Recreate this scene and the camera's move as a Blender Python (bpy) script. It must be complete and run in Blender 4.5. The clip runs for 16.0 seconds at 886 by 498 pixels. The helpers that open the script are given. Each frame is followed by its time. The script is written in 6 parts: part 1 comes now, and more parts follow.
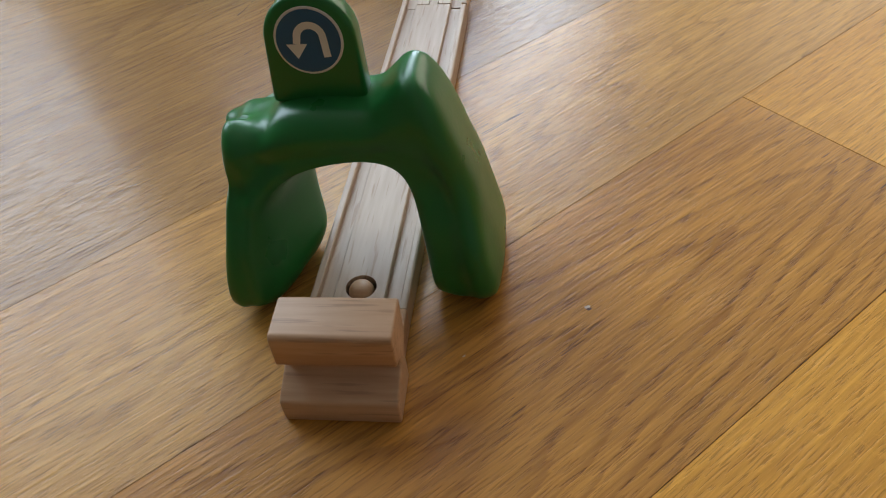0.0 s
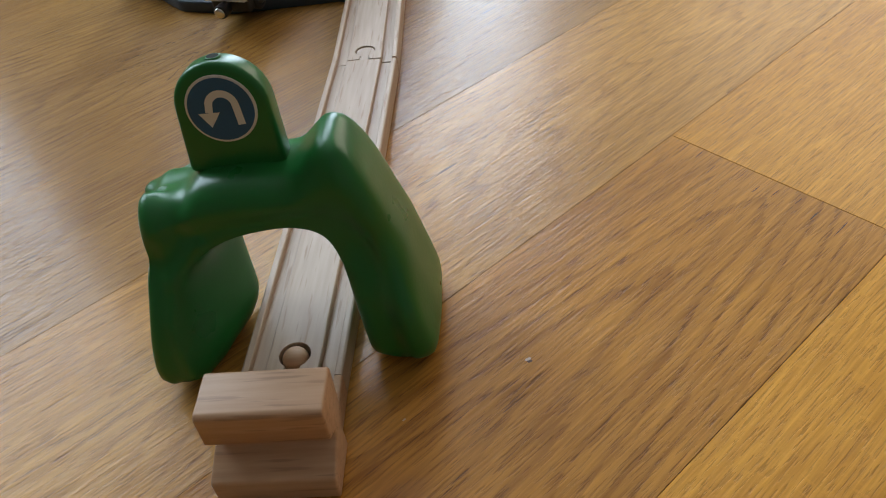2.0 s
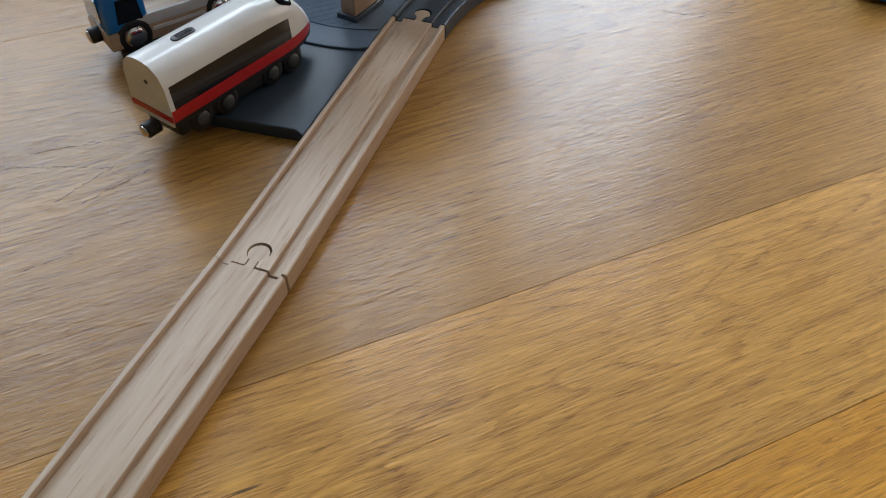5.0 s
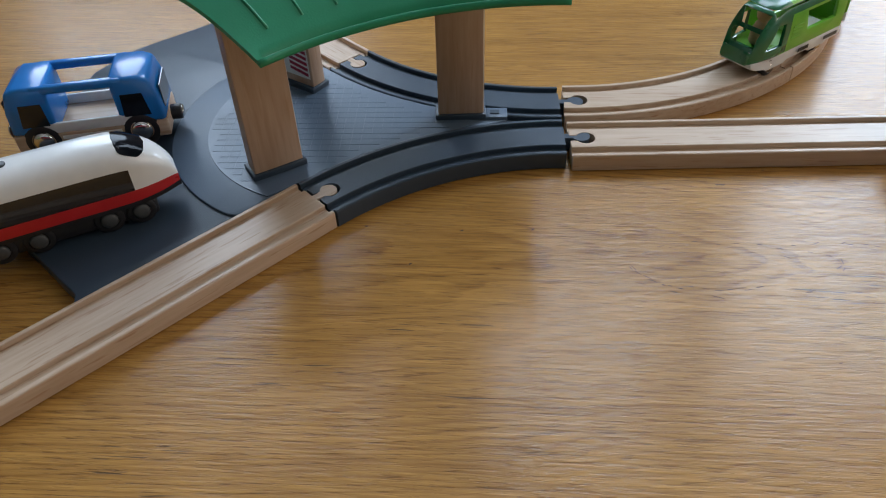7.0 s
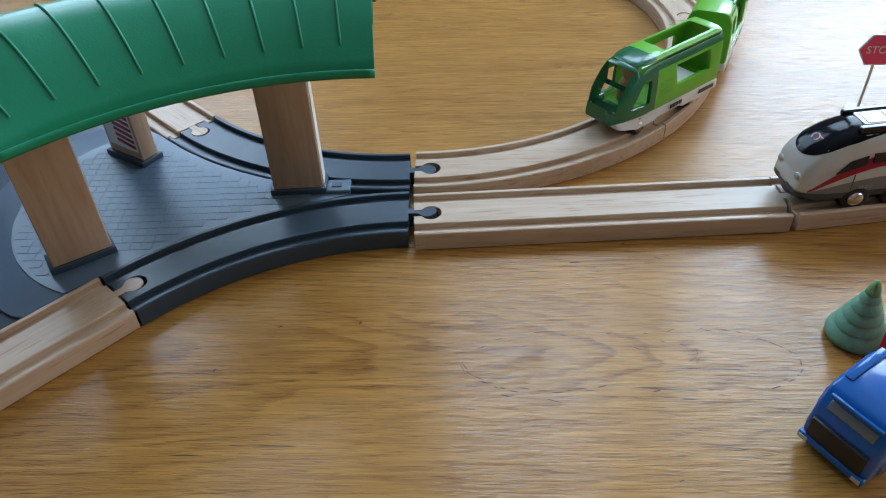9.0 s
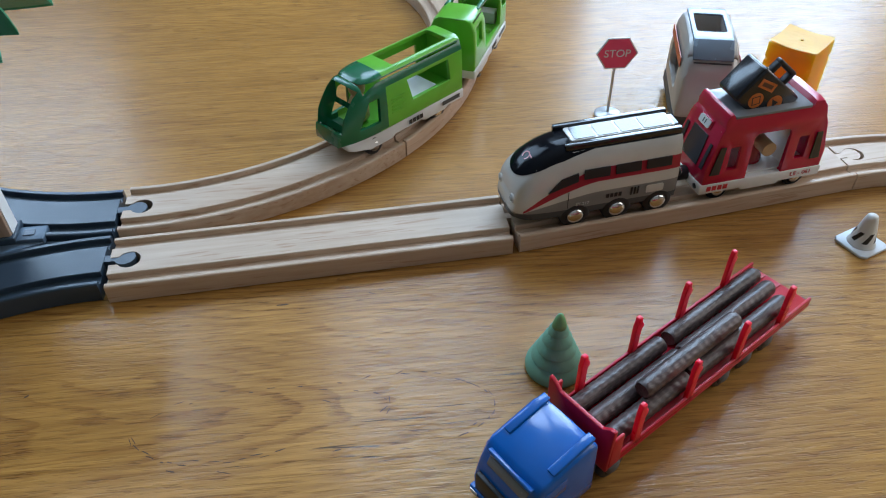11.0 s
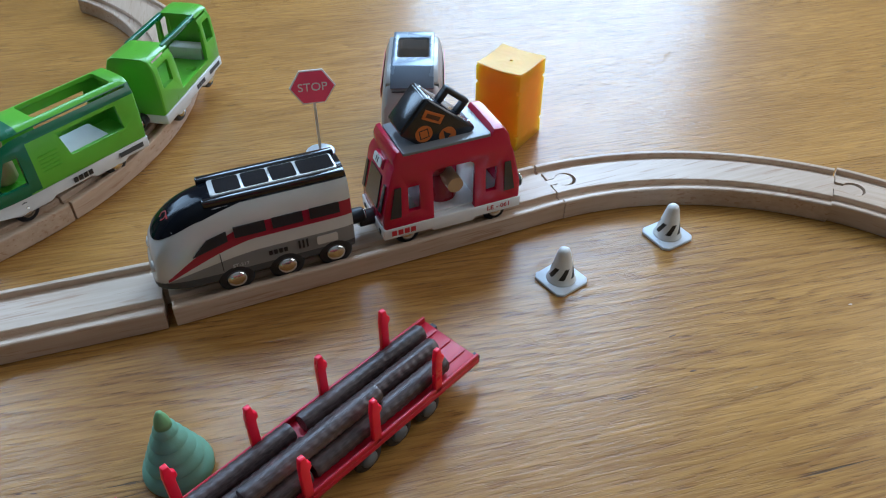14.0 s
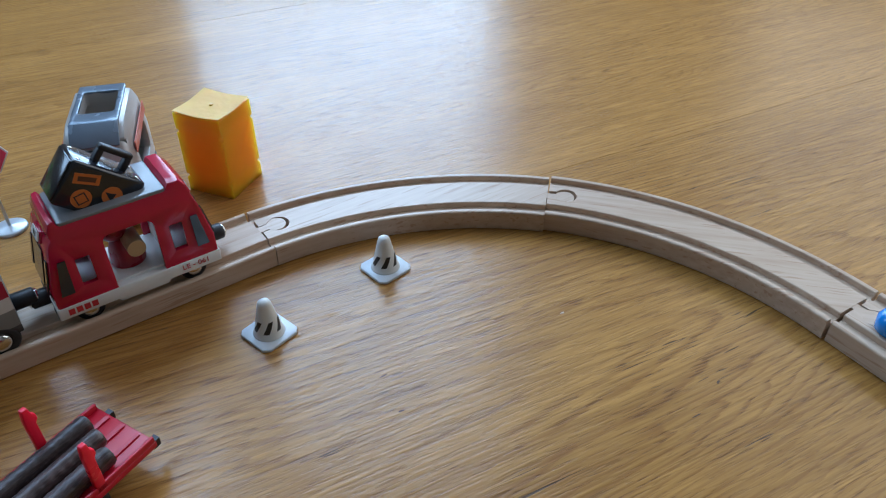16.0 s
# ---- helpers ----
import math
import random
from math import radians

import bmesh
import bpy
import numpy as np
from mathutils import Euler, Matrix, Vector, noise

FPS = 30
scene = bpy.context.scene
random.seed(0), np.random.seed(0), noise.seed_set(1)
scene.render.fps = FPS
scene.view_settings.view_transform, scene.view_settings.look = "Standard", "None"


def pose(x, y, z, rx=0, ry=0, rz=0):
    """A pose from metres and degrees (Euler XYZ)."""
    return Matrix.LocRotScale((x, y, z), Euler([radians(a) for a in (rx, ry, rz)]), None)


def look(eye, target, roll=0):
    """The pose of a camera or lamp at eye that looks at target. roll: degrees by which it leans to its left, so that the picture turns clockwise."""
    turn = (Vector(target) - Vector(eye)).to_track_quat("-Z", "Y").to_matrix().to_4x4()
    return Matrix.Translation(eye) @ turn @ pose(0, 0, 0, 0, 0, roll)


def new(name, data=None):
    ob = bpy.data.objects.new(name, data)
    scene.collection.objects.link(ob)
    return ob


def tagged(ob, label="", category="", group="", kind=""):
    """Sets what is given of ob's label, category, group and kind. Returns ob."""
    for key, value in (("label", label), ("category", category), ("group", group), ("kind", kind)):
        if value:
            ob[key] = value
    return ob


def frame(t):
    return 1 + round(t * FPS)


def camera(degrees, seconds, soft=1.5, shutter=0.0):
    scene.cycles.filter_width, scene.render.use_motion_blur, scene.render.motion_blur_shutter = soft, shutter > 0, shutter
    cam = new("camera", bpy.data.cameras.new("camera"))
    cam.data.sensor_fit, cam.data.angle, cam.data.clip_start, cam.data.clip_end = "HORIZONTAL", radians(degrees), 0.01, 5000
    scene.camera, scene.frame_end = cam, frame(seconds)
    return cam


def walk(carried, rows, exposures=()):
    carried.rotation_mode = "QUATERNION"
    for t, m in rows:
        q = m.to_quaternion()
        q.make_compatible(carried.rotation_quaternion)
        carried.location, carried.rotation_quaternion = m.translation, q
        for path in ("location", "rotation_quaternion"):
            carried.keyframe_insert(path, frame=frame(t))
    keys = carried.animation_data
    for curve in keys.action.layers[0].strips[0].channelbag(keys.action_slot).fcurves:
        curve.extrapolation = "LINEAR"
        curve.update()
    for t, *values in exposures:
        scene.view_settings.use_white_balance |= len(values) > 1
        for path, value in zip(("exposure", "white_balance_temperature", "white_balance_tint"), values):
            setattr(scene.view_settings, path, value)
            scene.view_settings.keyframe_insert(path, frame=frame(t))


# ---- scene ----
cam = camera(60.6, 16.0, soft=1.1)
PATH = [
    (0, look((0.0652, -0.1408, 0.2353), (-0.1654, 1.1633, -1.1132), -7.0)),
    (0.5, look((0.0643, -0.1427, 0.2287), (-0.1191, 1.2039, -1.0849), -7.5)),
    (1, look((0.0662, -0.1380, 0.2315), (-0.0954, 1.2276, -1.0650), -7.8)),
    (1.5, look((0.0718, -0.1342, 0.2315), (-0.0832, 1.2465, -1.0499), -8.1)),
    (2, look((0.0775, -0.1314, 0.2344), (-0.0643, 1.2502, -1.0480), -7.8)),
    (2.5, look((0.0803, -0.1295, 0.2334), (-0.0586, 1.2436, -1.0575), -7.4)),
    (3, look((0.0841, -0.1285, 0.2362), (-0.0737, 1.2361, -1.0622), -7.0)),
    (3.5, look((0.0879, -0.1238, 0.2391), (-0.0907, 1.2266, -1.0716), -6.4)),
    (4, look((0.0992, -0.0813, 0.2599), (-0.1210, 1.2436, -1.0697), -4.4)),
    (4.5, look((0.1295, -0.0038, 0.2816), (-0.1909, 1.2805, -1.0678), -1.6)),
    (5, look((0.1710, 0.0737, 0.2863), (-0.2372, 1.3145, -1.0792), 0.6)),
    (5.2, look((0.1833, 0.1115, 0.2920), (-0.2627, 1.3239, -1.0867), 1.2)),
    (7.3, look((0.3279, 0.3752, 0.2920), (-0.7626, 1.2748, -0.9620), -2.6)),
    (7.5, look((0.3298, 0.3941, 0.2873), (-0.7758, 1.2984, -0.9507), -2.3)),
    (8, look((0.3213, 0.4290, 0.2920), (-0.7862, 1.3485, -0.9327), -1.6)),
    (8.5, look((0.3147, 0.4356, 0.2958), (-0.7692, 1.3854, -0.9261), -2.0)),
    (9, look((0.3336, 0.4460, 0.2835), (-0.6974, 1.4534, -0.9393), -2.4)),
    (9.5, look((0.3515, 0.4338, 0.2920), (-0.6417, 1.4818, -0.9280), -2.9)),
    (10, look((0.3780, 0.4583, 0.2996), (-0.5472, 1.5394, -0.9441), -2.2)),
    (10.2, look((0.3818, 0.4829, 0.2986), (-0.5216, 1.5744, -0.9516), -1.9)),
    (12.3, look((0.4234, 0.5982, 0.2665), (-0.4063, 1.7407, -0.9894), -0.5)),
    (12.5, look((0.4300, 0.6048, 0.2693), (-0.4007, 1.7530, -0.9809), -0.8)),
    (13, look((0.4347, 0.6180, 0.2627), (-0.3648, 1.7927, -0.9837), -0.6)),
    (13.5, look((0.4555, 0.6369, 0.2637), (-0.2996, 1.8503, -0.9733), -0.5)),
    (14, look((0.4706, 0.6653, 0.2665), (-0.2173, 1.9269, -0.9611), -0.2)),
    (14.5, look((0.4895, 0.6917, 0.2646), (-0.1276, 2.0053, -0.9450), -0.0)),
    (15, look((0.5141, 0.7040, 0.2637), (-0.0265, 2.0610, -0.9355), -0.2)),
    (15.5, look((0.5254, 0.7144, 0.2608), (0.0567, 2.1092, -0.9242), -0.2)),
    (16, look((0.5358, 0.7163, 0.2570), (0.1436, 2.1499, -0.9110), -0.0)),
]
walk(cam, PATH, [(0, -2.0, 7050, 20), (5.2, -2.14, 7100, 20), (7.3, -2.15, 6650, 19), (8.0, -2.08, 6300, 14), (10.2, -2.04, 6150, 14), (12.3, -2.20, 5780, 14), (14, -2.17, 5640, 13), (16, -2.42, 5500, 13)])

# the room is lit by tall windows ahead and an added side fill lamp; the sky outside is overcast and bright
world = bpy.data.worlds.new("world")
scene.world = world
world.use_nodes = True
_n = world.node_tree.nodes
_sky = _n.new("ShaderNodeTexSky")
_sky.sky_type, _sky.sun_disc = "NISHITA", False
_sky.sun_elevation, _sky.sun_rotation = radians(35), radians(150)
_n["Background"].inputs["Strength"].default_value = 0.12
world.node_tree.links.new(_sky.outputs["Color"], _n["Background"].inputs["Color"])

# where the window stands, seen from the middle of the layout
ROOM_TURN = 42.5                       # the room's walls, in degrees about z
ROOM = Matrix.Translation((0.15, 0.55, 0)) @ pose(0, 0, 0, 0, 0, ROOM_TURN)
WIN_Y = 1.23                           # the window wall's inner face, in the room's own y
WIN = [(-1.15, -0.32, 0.42, 1.95), (-0.05, 0.53, 1.00, 2.25), (0.57, 1.30, 0.20, 1.85)]   # x0, x1, z0, z1 of each light


def area_lamp(name, m, sx, sy, watts, colour):
    lamp = bpy.data.lights.new(name, "AREA")
    lamp.shape, lamp.size, lamp.size_y, lamp.energy, lamp.color = "RECTANGLE", sx, sy, watts, colour
    ob = new(name, lamp)
    ob.matrix_world = m
    return ob


for x0, x1, z0, z1 in WIN:
    area_lamp("window_daylight", ROOM @ pose((x0 + x1) / 2, WIN_Y + 0.10, (z0 + z1) / 2, -90, 0, 0), x1 - x0 - 0.06, z1 - z0 - 0.06, (88 if x0 < -0.06 else 122 if x0 < 0.5 else 148) * (x1 - x0) * (z1 - z0), (0.60, 0.815, 1.0))

# an invented larger opening with a warm fill lamp, brightening the right of the layout
EAST_X = 1.75
EAST_FILL = (-0.55, 1.08, 0.30, 1.75)       # y0, y1, z0, z1 of its opening
area_lamp("side_fill_light", ROOM @ pose(EAST_X + 0.10, (EAST_FILL[0] + EAST_FILL[1]) / 2, (EAST_FILL[2] + EAST_FILL[3]) / 2, 90, 0, 90), EAST_FILL[1] - EAST_FILL[0] - 0.06, EAST_FILL[3] - EAST_FILL[2] - 0.06, 74, (1.0, 0.94, 0.82))


def material(name, colour, rough=0.5, metal=0.0, coat=0.0, grain=0.0, grain_scale=60.0, bump=0.0, bump_scale=400.0, trans=0.0, ior=1.45,
             glow=None, spread=0.12, vary_rough=0.08, sss=0.0):
    """A painted, moulded or metal surface: colour varied at two scales, roughness varied, a fine relief."""
    m = bpy.data.materials.new(name)
    m.use_nodes = True
    t = m.node_tree
    b = t.nodes["Principled BSDF"]
    co = t.nodes.new("ShaderNodeTexCoord")
    b.inputs["Roughness"].default_value, b.inputs["Metallic"].default_value = rough, metal
    b.inputs["Coat Weight"].default_value, b.inputs["Coat Roughness"].default_value = coat, 0.08
    b.inputs["IOR"].default_value, b.inputs["Transmission Weight"].default_value = ior, trans
    if sss:
        b.inputs["Subsurface Weight"].default_value, b.inputs["Subsurface Scale"].default_value = sss, 0.004 if sss < 0.8 else 0.05
        b.inputs["Subsurface Radius"].default_value = (1.0, 0.6, 0.3)
    big = t.nodes.new("ShaderNodeTexNoise")
    big.inputs["Scale"].default_value, big.inputs["Detail"].default_value = grain_scale, 4
    t.links.new(co.outputs["Object"], big.inputs["Vector"])
    ramp = t.nodes.new("ShaderNodeMix")
    ramp.data_type = "RGBA"
    lo = [c * (1 - spread) for c in colour[:3]] + [1]
    hi = [min(1, c * (1 + spread)) for c in colour[:3]] + [1]
    ramp.inputs["A"].default_value, ramp.inputs["B"].default_value = lo, hi
    t.links.new(big.outputs["Fac"], ramp.inputs["Factor"])
    t.links.new(ramp.outputs["Result"], b.inputs["Base Color"])
    fine = t.nodes.new("ShaderNodeTexNoise")
    fine.inputs["Scale"].default_value, fine.inputs["Detail"].default_value = bump_scale, 3
    t.links.new(co.outputs["Object"], fine.inputs["Vector"])
    r = t.nodes.new("ShaderNodeMapRange")
    r.inputs["To Min"].default_value, r.inputs["To Max"].default_value = max(0.02, rough - vary_rough), min(1, rough + vary_rough)
    t.links.new(big.outputs["Fac"], r.inputs["Value"])
    t.links.new(r.outputs["Result"], b.inputs["Roughness"])
    if bump:
        bp = t.nodes.new("ShaderNodeBump")
        bp.inputs["Strength"].default_value, bp.inputs["Distance"].default_value = bump, 0.0006
        t.links.new(fine.outputs["Fac"], bp.inputs["Height"])
        t.links.new(bp.outputs["Normal"], b.inputs["Normal"])
    if glow:
        b.inputs["Emission Color"].default_value, b.inputs["Emission Strength"].default_value = (*glow[:3], 1), glow[3]
    return m


def wood(name, dark, light, along=(1, 0, 0), rough=0.45, fine=220.0, stretch=14.0, bump=0.15, piece=0.0, flecks=0.0, fleck_colour=(0.2, 0.1, 0.05)):
    """Wood with fibres along one axis of the object: slow bands, fine fibres, short dark flecks."""
    m = bpy.data.materials.new(name)
    m.use_nodes = True
    t = m.node_tree
    N, L = t.nodes, t.links
    b = N["Principled BSDF"]
    co, mp, oi = N.new("ShaderNodeTexCoord"), N.new("ShaderNodeMapping"), N.new("ShaderNodeObjectInfo")
    mp.inputs["Scale"].default_value = [1.0 / stretch if a else 1.0 for a in along]
    L.new(co.outputs["Object"], mp.inputs["Vector"])
    shift = N.new("ShaderNodeVectorMath")
    shift.operation = "MULTIPLY_ADD"
    L.new(oi.outputs["Random"], shift.inputs[0])
    shift.inputs[1].default_value = (3.1, 5.3, 7.7)
    L.new(mp.outputs["Vector"], shift.inputs[2])
    band, fibre, fleck = N.new("ShaderNodeTexNoise"), N.new("ShaderNodeTexNoise"), N.new("ShaderNodeTexNoise")
    for nd, s, d in ((band, fine * 0.16, 5), (fibre, fine * 1.6, 4), (fleck, fine * 2.4, 2)):
        nd.inputs["Scale"].default_value, nd.inputs["Detail"].default_value = s, d
        L.new(shift.outputs["Vector"], nd.inputs["Vector"])
    mix = N.new("ShaderNodeMath")
    mix.operation = "MULTIPLY_ADD"
    mix.inputs[1].default_value = 0.45
    L.new(fibre.outputs["Fac"], mix.inputs[0])
    sc = N.new("ShaderNodeMath")
    sc.operation = "MULTIPLY"
    sc.inputs[1].default_value = 0.55
    L.new(band.outputs["Fac"], sc.inputs[0])
    L.new(sc.outputs["Value"], mix.inputs[2])
    ramp = N.new("ShaderNodeValToRGB")
    ramp.color_ramp.elements[0].position, ramp.color_ramp.elements[0].color = 0.36, (*dark, 1)
    ramp.color_ramp.elements[1].position, ramp.color_ramp.elements[1].color = 0.62, (*light, 1)
    L.new(mix.outputs["Value"], ramp.inputs["Fac"])
    last = ramp.outputs["Color"]
    if flecks:
        th = N.new("ShaderNodeMapRange")
        th.inputs["From Min"].default_value, th.inputs["From Max"].default_value, th.inputs["To Max"].default_value = 0.60, 0.68, flecks
        L.new(fleck.outputs["Fac"], th.inputs["Value"])
        mx = N.new("ShaderNodeMix")
        mx.data_type = "RGBA"
        mx.inputs["B"].default_value = (*fleck_colour, 1)
        L.new(th.outputs["Result"], mx.inputs["Factor"])
        L.new(last, mx.inputs["A"])
        last = mx.outputs["Result"]
    if piece:
        hs, pr = N.new("ShaderNodeHueSaturation"), N.new("ShaderNodeMapRange")
        pr.inputs["To Min"].default_value, pr.inputs["To Max"].default_value = 1 - piece, 1 + piece
        L.new(oi.outputs["Random"], pr.inputs["Value"])
        L.new(pr.outputs["Result"], hs.inputs["Value"])
        L.new(last, hs.inputs["Color"])
        last = hs.outputs["Color"]
    L.new(last, b.inputs["Base Color"])
    b.inputs["Roughness"].default_value = rough
    bp = N.new("ShaderNodeBump")
    bp.inputs["Strength"].default_value, bp.inputs["Distance"].default_value = bump, 0.0004
    L.new(mix.outputs["Value"], bp.inputs["Height"])
    L.new(bp.outputs["Normal"], b.inputs["Normal"])
    return m


def oak_floor_material(name, deep, mid, pale, bands=0.5, rays=0.2, pores=0.6, seed=0.0, centre=0.2, round_=0.02, pitch=0.035, checks_at=0.62, warping=5.0):
    """Oiled oak: soft cathedral bands and short dark pores along x of each board, pale rays across, a few open checks, a satin finish."""
    m = bpy.data.materials.new(name)
    m.use_nodes = True
    t = m.node_tree
    N, L = t.nodes, t.links
    b = N["Principled BSDF"]
    co, oi = N.new("ShaderNodeTexCoord"), N.new("ShaderNodeObjectInfo")
    off = N.new("ShaderNodeVectorMath")
    off.operation = "MULTIPLY_ADD"
    L.new(oi.outputs["Random"], off.inputs[0])
    off.inputs[1].default_value = (11.0, 7.0, 3.0)
    L.new(co.outputs["Object"], off.inputs[2])

    def mapped(sx, sy, sz=1.0):
        mp = N.new("ShaderNodeMapping")
        mp.inputs["Location"].default_value = (seed, seed * 0.7, 0)
        mp.inputs["Scale"].default_value = (sx, sy, sz)
        L.new(off.outputs["Vector"], mp.inputs["Vector"])
        return mp.outputs["Vector"]

    def tex(vec, scale, detail, dist=0.0):
        nd = N.new("ShaderNodeTexNoise")
        nd.inputs["Scale"].default_value, nd.inputs["Detail"].default_value, nd.inputs["Distortion"].default_value = scale, detail, dist
        L.new(vec, nd.inputs["Vector"])
        return nd.outputs["Fac"]

    def maths(op, a, v):
        nd = N.new("ShaderNodeMath")
        nd.operation = op
        for i, q in enumerate((a, v)):
            if isinstance(q, (int, float)):
                nd.inputs[i].default_value = q
            else:
                L.new(q, nd.inputs[i])
        return nd.outputs["Value"]

    def span(v, lo, hi, to=1.0):
        nd = N.new("ShaderNodeMapRange")
        nd.interpolation_type = "SMOOTHSTEP"
        nd.inputs["From Min"].default_value, nd.inputs["From Max"].default_value, nd.inputs["To Max"].default_value = lo, hi, to
        L.new(v, nd.inputs["Value"])
        return nd.outputs["Result"]

    def over(fac, base, colour):
        nd = N.new("ShaderNodeMix")
        nd.data_type = "RGBA"
        L.new(fac, nd.inputs["Factor"])
        L.new(base, nd.inputs["A"])
        nd.inputs["B"].default_value = (*colour, 1)
        return nd.outputs["Result"]

    sep = N.new("ShaderNodeSeparateXYZ")
    L.new(co.outputs["Object"], sep.inputs[0])
    bow = maths("POWER", maths("ABSOLUTE", maths("MULTIPLY", maths("SUBTRACT", sep.outputs["Y"], centre), 1.0 / round_), 0.0), 1.7)
    warp = maths("MULTIPLY", maths("SUBTRACT", tex(mapped(4.5, 26.0), 1.0, 3.0, 0.3), 0.5), warping)
    fray = tex(mapped(55.0, 700.0), 1.0, 4.0)
    field = maths("ADD", maths("ADD", maths("MULTIPLY", sep.outputs["X"], 1.0 / pitch), bow), maths("ADD", warp, maths("MULTIPLY", fray, 0.42)))
    wave = maths("FRACT", field, 0.0)
    # each year's ring: a soft rise to the dark late wood, then a sharp edge
    ring = maths("MULTIPLY", span(wave, 0.52, 0.92), maths("SUBTRACT", 1.0, span(wave, 0.93, 1.0)))
    fade = span(tex(mapped(3.0, 22.0), 1.0, 2.0), 0.34, 0.62)
    late = maths("MULTIPLY", maths("MULTIPLY", ring, maths("ADD", 0.35, maths("MULTIPLY", fade, 0.65))), bands)
    fibre = tex(mapped(38.0, 760.0), 1.0, 4.0)
    cloud = tex(mapped(4.0, 15.0), 1.0, 4.0)
    streak = tex(mapped(11.0, 150.0), 1.0, 4.0, 0.8)
    tone = maths("ADD", maths("ADD", maths("MULTIPLY", fibre, 0.44), maths("MULTIPLY", streak, 0.28)), maths("MULTIPLY", cloud, 0.28))
    ramp = N.new("ShaderNodeValToRGB")
    e = ramp.color_ramp.elements
    e[0].position, e[0].color = 0.37, (*[c * 0.84 for c in mid], 1)
    e[1].position, e[1].color = 0.64, (*[min(0.8, c * 1.26) for c in pale], 1)
    L.new(tone, ramp.inputs["Fac"])
    col = over(late, ramp.outputs["Color"], deep)
    dash = span(tex(mapped(85.0, 1300.0), 1.0, 2.0), 0.55, 0.62)
    dash = maths("MULTIPLY", dash, maths("ADD", 0.48, maths("MULTIPLY", late, 1.2)))
    col = over(maths("MULTIPLY", dash, pores), col, tuple(c * 0.50 for c in deep))
    ray = span(tex(mapped(190.0, 120.0), 1.0, 3.0, 1.2), 0.58, 0.70, rays)
    col = over(ray, col, tuple(min(1, c * 1.20) for c in pale))
    chk = span(tex(mapped(26.0, 620.0), 1.0, 2.5, 0.9), 0.63, 0.68)
    gate = span(tex(mapped(9.0, 17.0), 1.0, 2.0), checks_at, checks_at + 0.07)
    checks = maths("MULTIPLY", chk, gate)
    col = over(maths("MULTIPLY", checks, 0.85), col, (0.050, 0.028, 0.015))
    hs, pr = N.new("ShaderNodeHueSaturation"), N.new("ShaderNodeMapRange")
    pr.inputs["To Min"].default_value, pr.inputs["To Max"].default_value = 0.93, 1.07
    L.new(oi.outputs["Random"], pr.inputs["Value"])
    L.new(pr.outputs["Result"], hs.inputs["Value"])
    L.new(col, hs.inputs["Color"])
    L.new(hs.outputs["Color"], b.inputs["Base Color"])
    rr = N.new("ShaderNodeMapRange")
    rr.inputs["To Min"].default_value, rr.inputs["To Max"].default_value = FLOOR_ROUGH
    L.new(tone, rr.inputs["Value"])
    L.new(rr.outputs["Result"], b.inputs["Roughness"])
    b.inputs["Specular IOR Level"].default_value = 0.14
    b.inputs["Coat Weight"].default_value, b.inputs["Coat Roughness"].default_value = 0.50, 0.16
    fine = tex(mapped(120.0, 2100.0), 1.0, 2.0)
    cb = N.new("ShaderNodeBump")     # the lacquer sinks a little into every pore, so its gloss breaks up
    cb.inputs["Strength"].default_value, cb.inputs["Distance"].default_value = 0.75, 0.0005
    L.new(maths("SUBTRACT", maths("MULTIPLY", fibre, 0.5), maths("MULTIPLY", span(fine, 0.54, 0.64), 0.6)), cb.inputs["Height"])
    L.new(cb.outputs["Normal"], b.inputs["Coat Normal"])
    bp = N.new("ShaderNodeBump")
    bp.inputs["Strength"].default_value, bp.inputs["Distance"].default_value = 0.5, 0.0005
    h = maths("SUBTRACT", maths("ADD", maths("MULTIPLY", fibre, 0.6), maths("MULTIPLY", fray, 0.5)), maths("ADD", checks, maths("MULTIPLY", dash, 0.8)))
    L.new(h, bp.inputs["Height"])
    L.new(bp.outputs["Normal"], b.inputs["Normal"])
    return m


FLOOR_ROUGH = (0.32, 0.48)
OAK = oak_floor_material("oak_golden", (0.210, 0.081, 0.015), (0.344, 0.157, 0.032), (0.419, 0.213, 0.050), 0.38, 0.08, 0.50, 0.0, 0.21, 0.026, 0.090, 0.60, 13.0)
OAK_WILD = oak_floor_material("oak_wild", (0.210, 0.081, 0.015), (0.344, 0.157, 0.032), (0.419, 0.213, 0.050), 0.50, 0.05, 0.55, 1.7, 0.205, 0.020, 0.060, 0.58, 7.0)
OAK_BRIGHT = oak_floor_material("oak_bright", (0.270, 0.105, 0.017), (0.450, 0.205, 0.039), (0.545, 0.275, 0.061), 0.48, 0.10, 0.62, 3.4, 0.075, 0.022, 0.075, 0.62, 9.0)
OAK_FIGURED = oak_floor_material("oak_figured", (0.275, 0.101, 0.013), (0.460, 0.184, 0.027), (0.552, 0.246, 0.042), 0.54, 0.0, 0.62, 2.3, 0.058, 0.019, 0.066, 0.64, 4.0)
OAK_PALE = oak_floor_material("oak_pale", (0.430, 0.162, 0.019), (0.561, 0.234, 0.030), (0.655, 0.298, 0.045), 0.25, 0.28, 0.70, 5.1, 0.16, 0.020, 0.120, 0.66, 8.0)
BEECH = wood("beech_track", (0.44, 0.300, 0.198), (0.58, 0.44, 0.322), rough=0.42, flecks=0.65, fleck_colour=(0.36, 0.20, 0.11), piece=0.06)
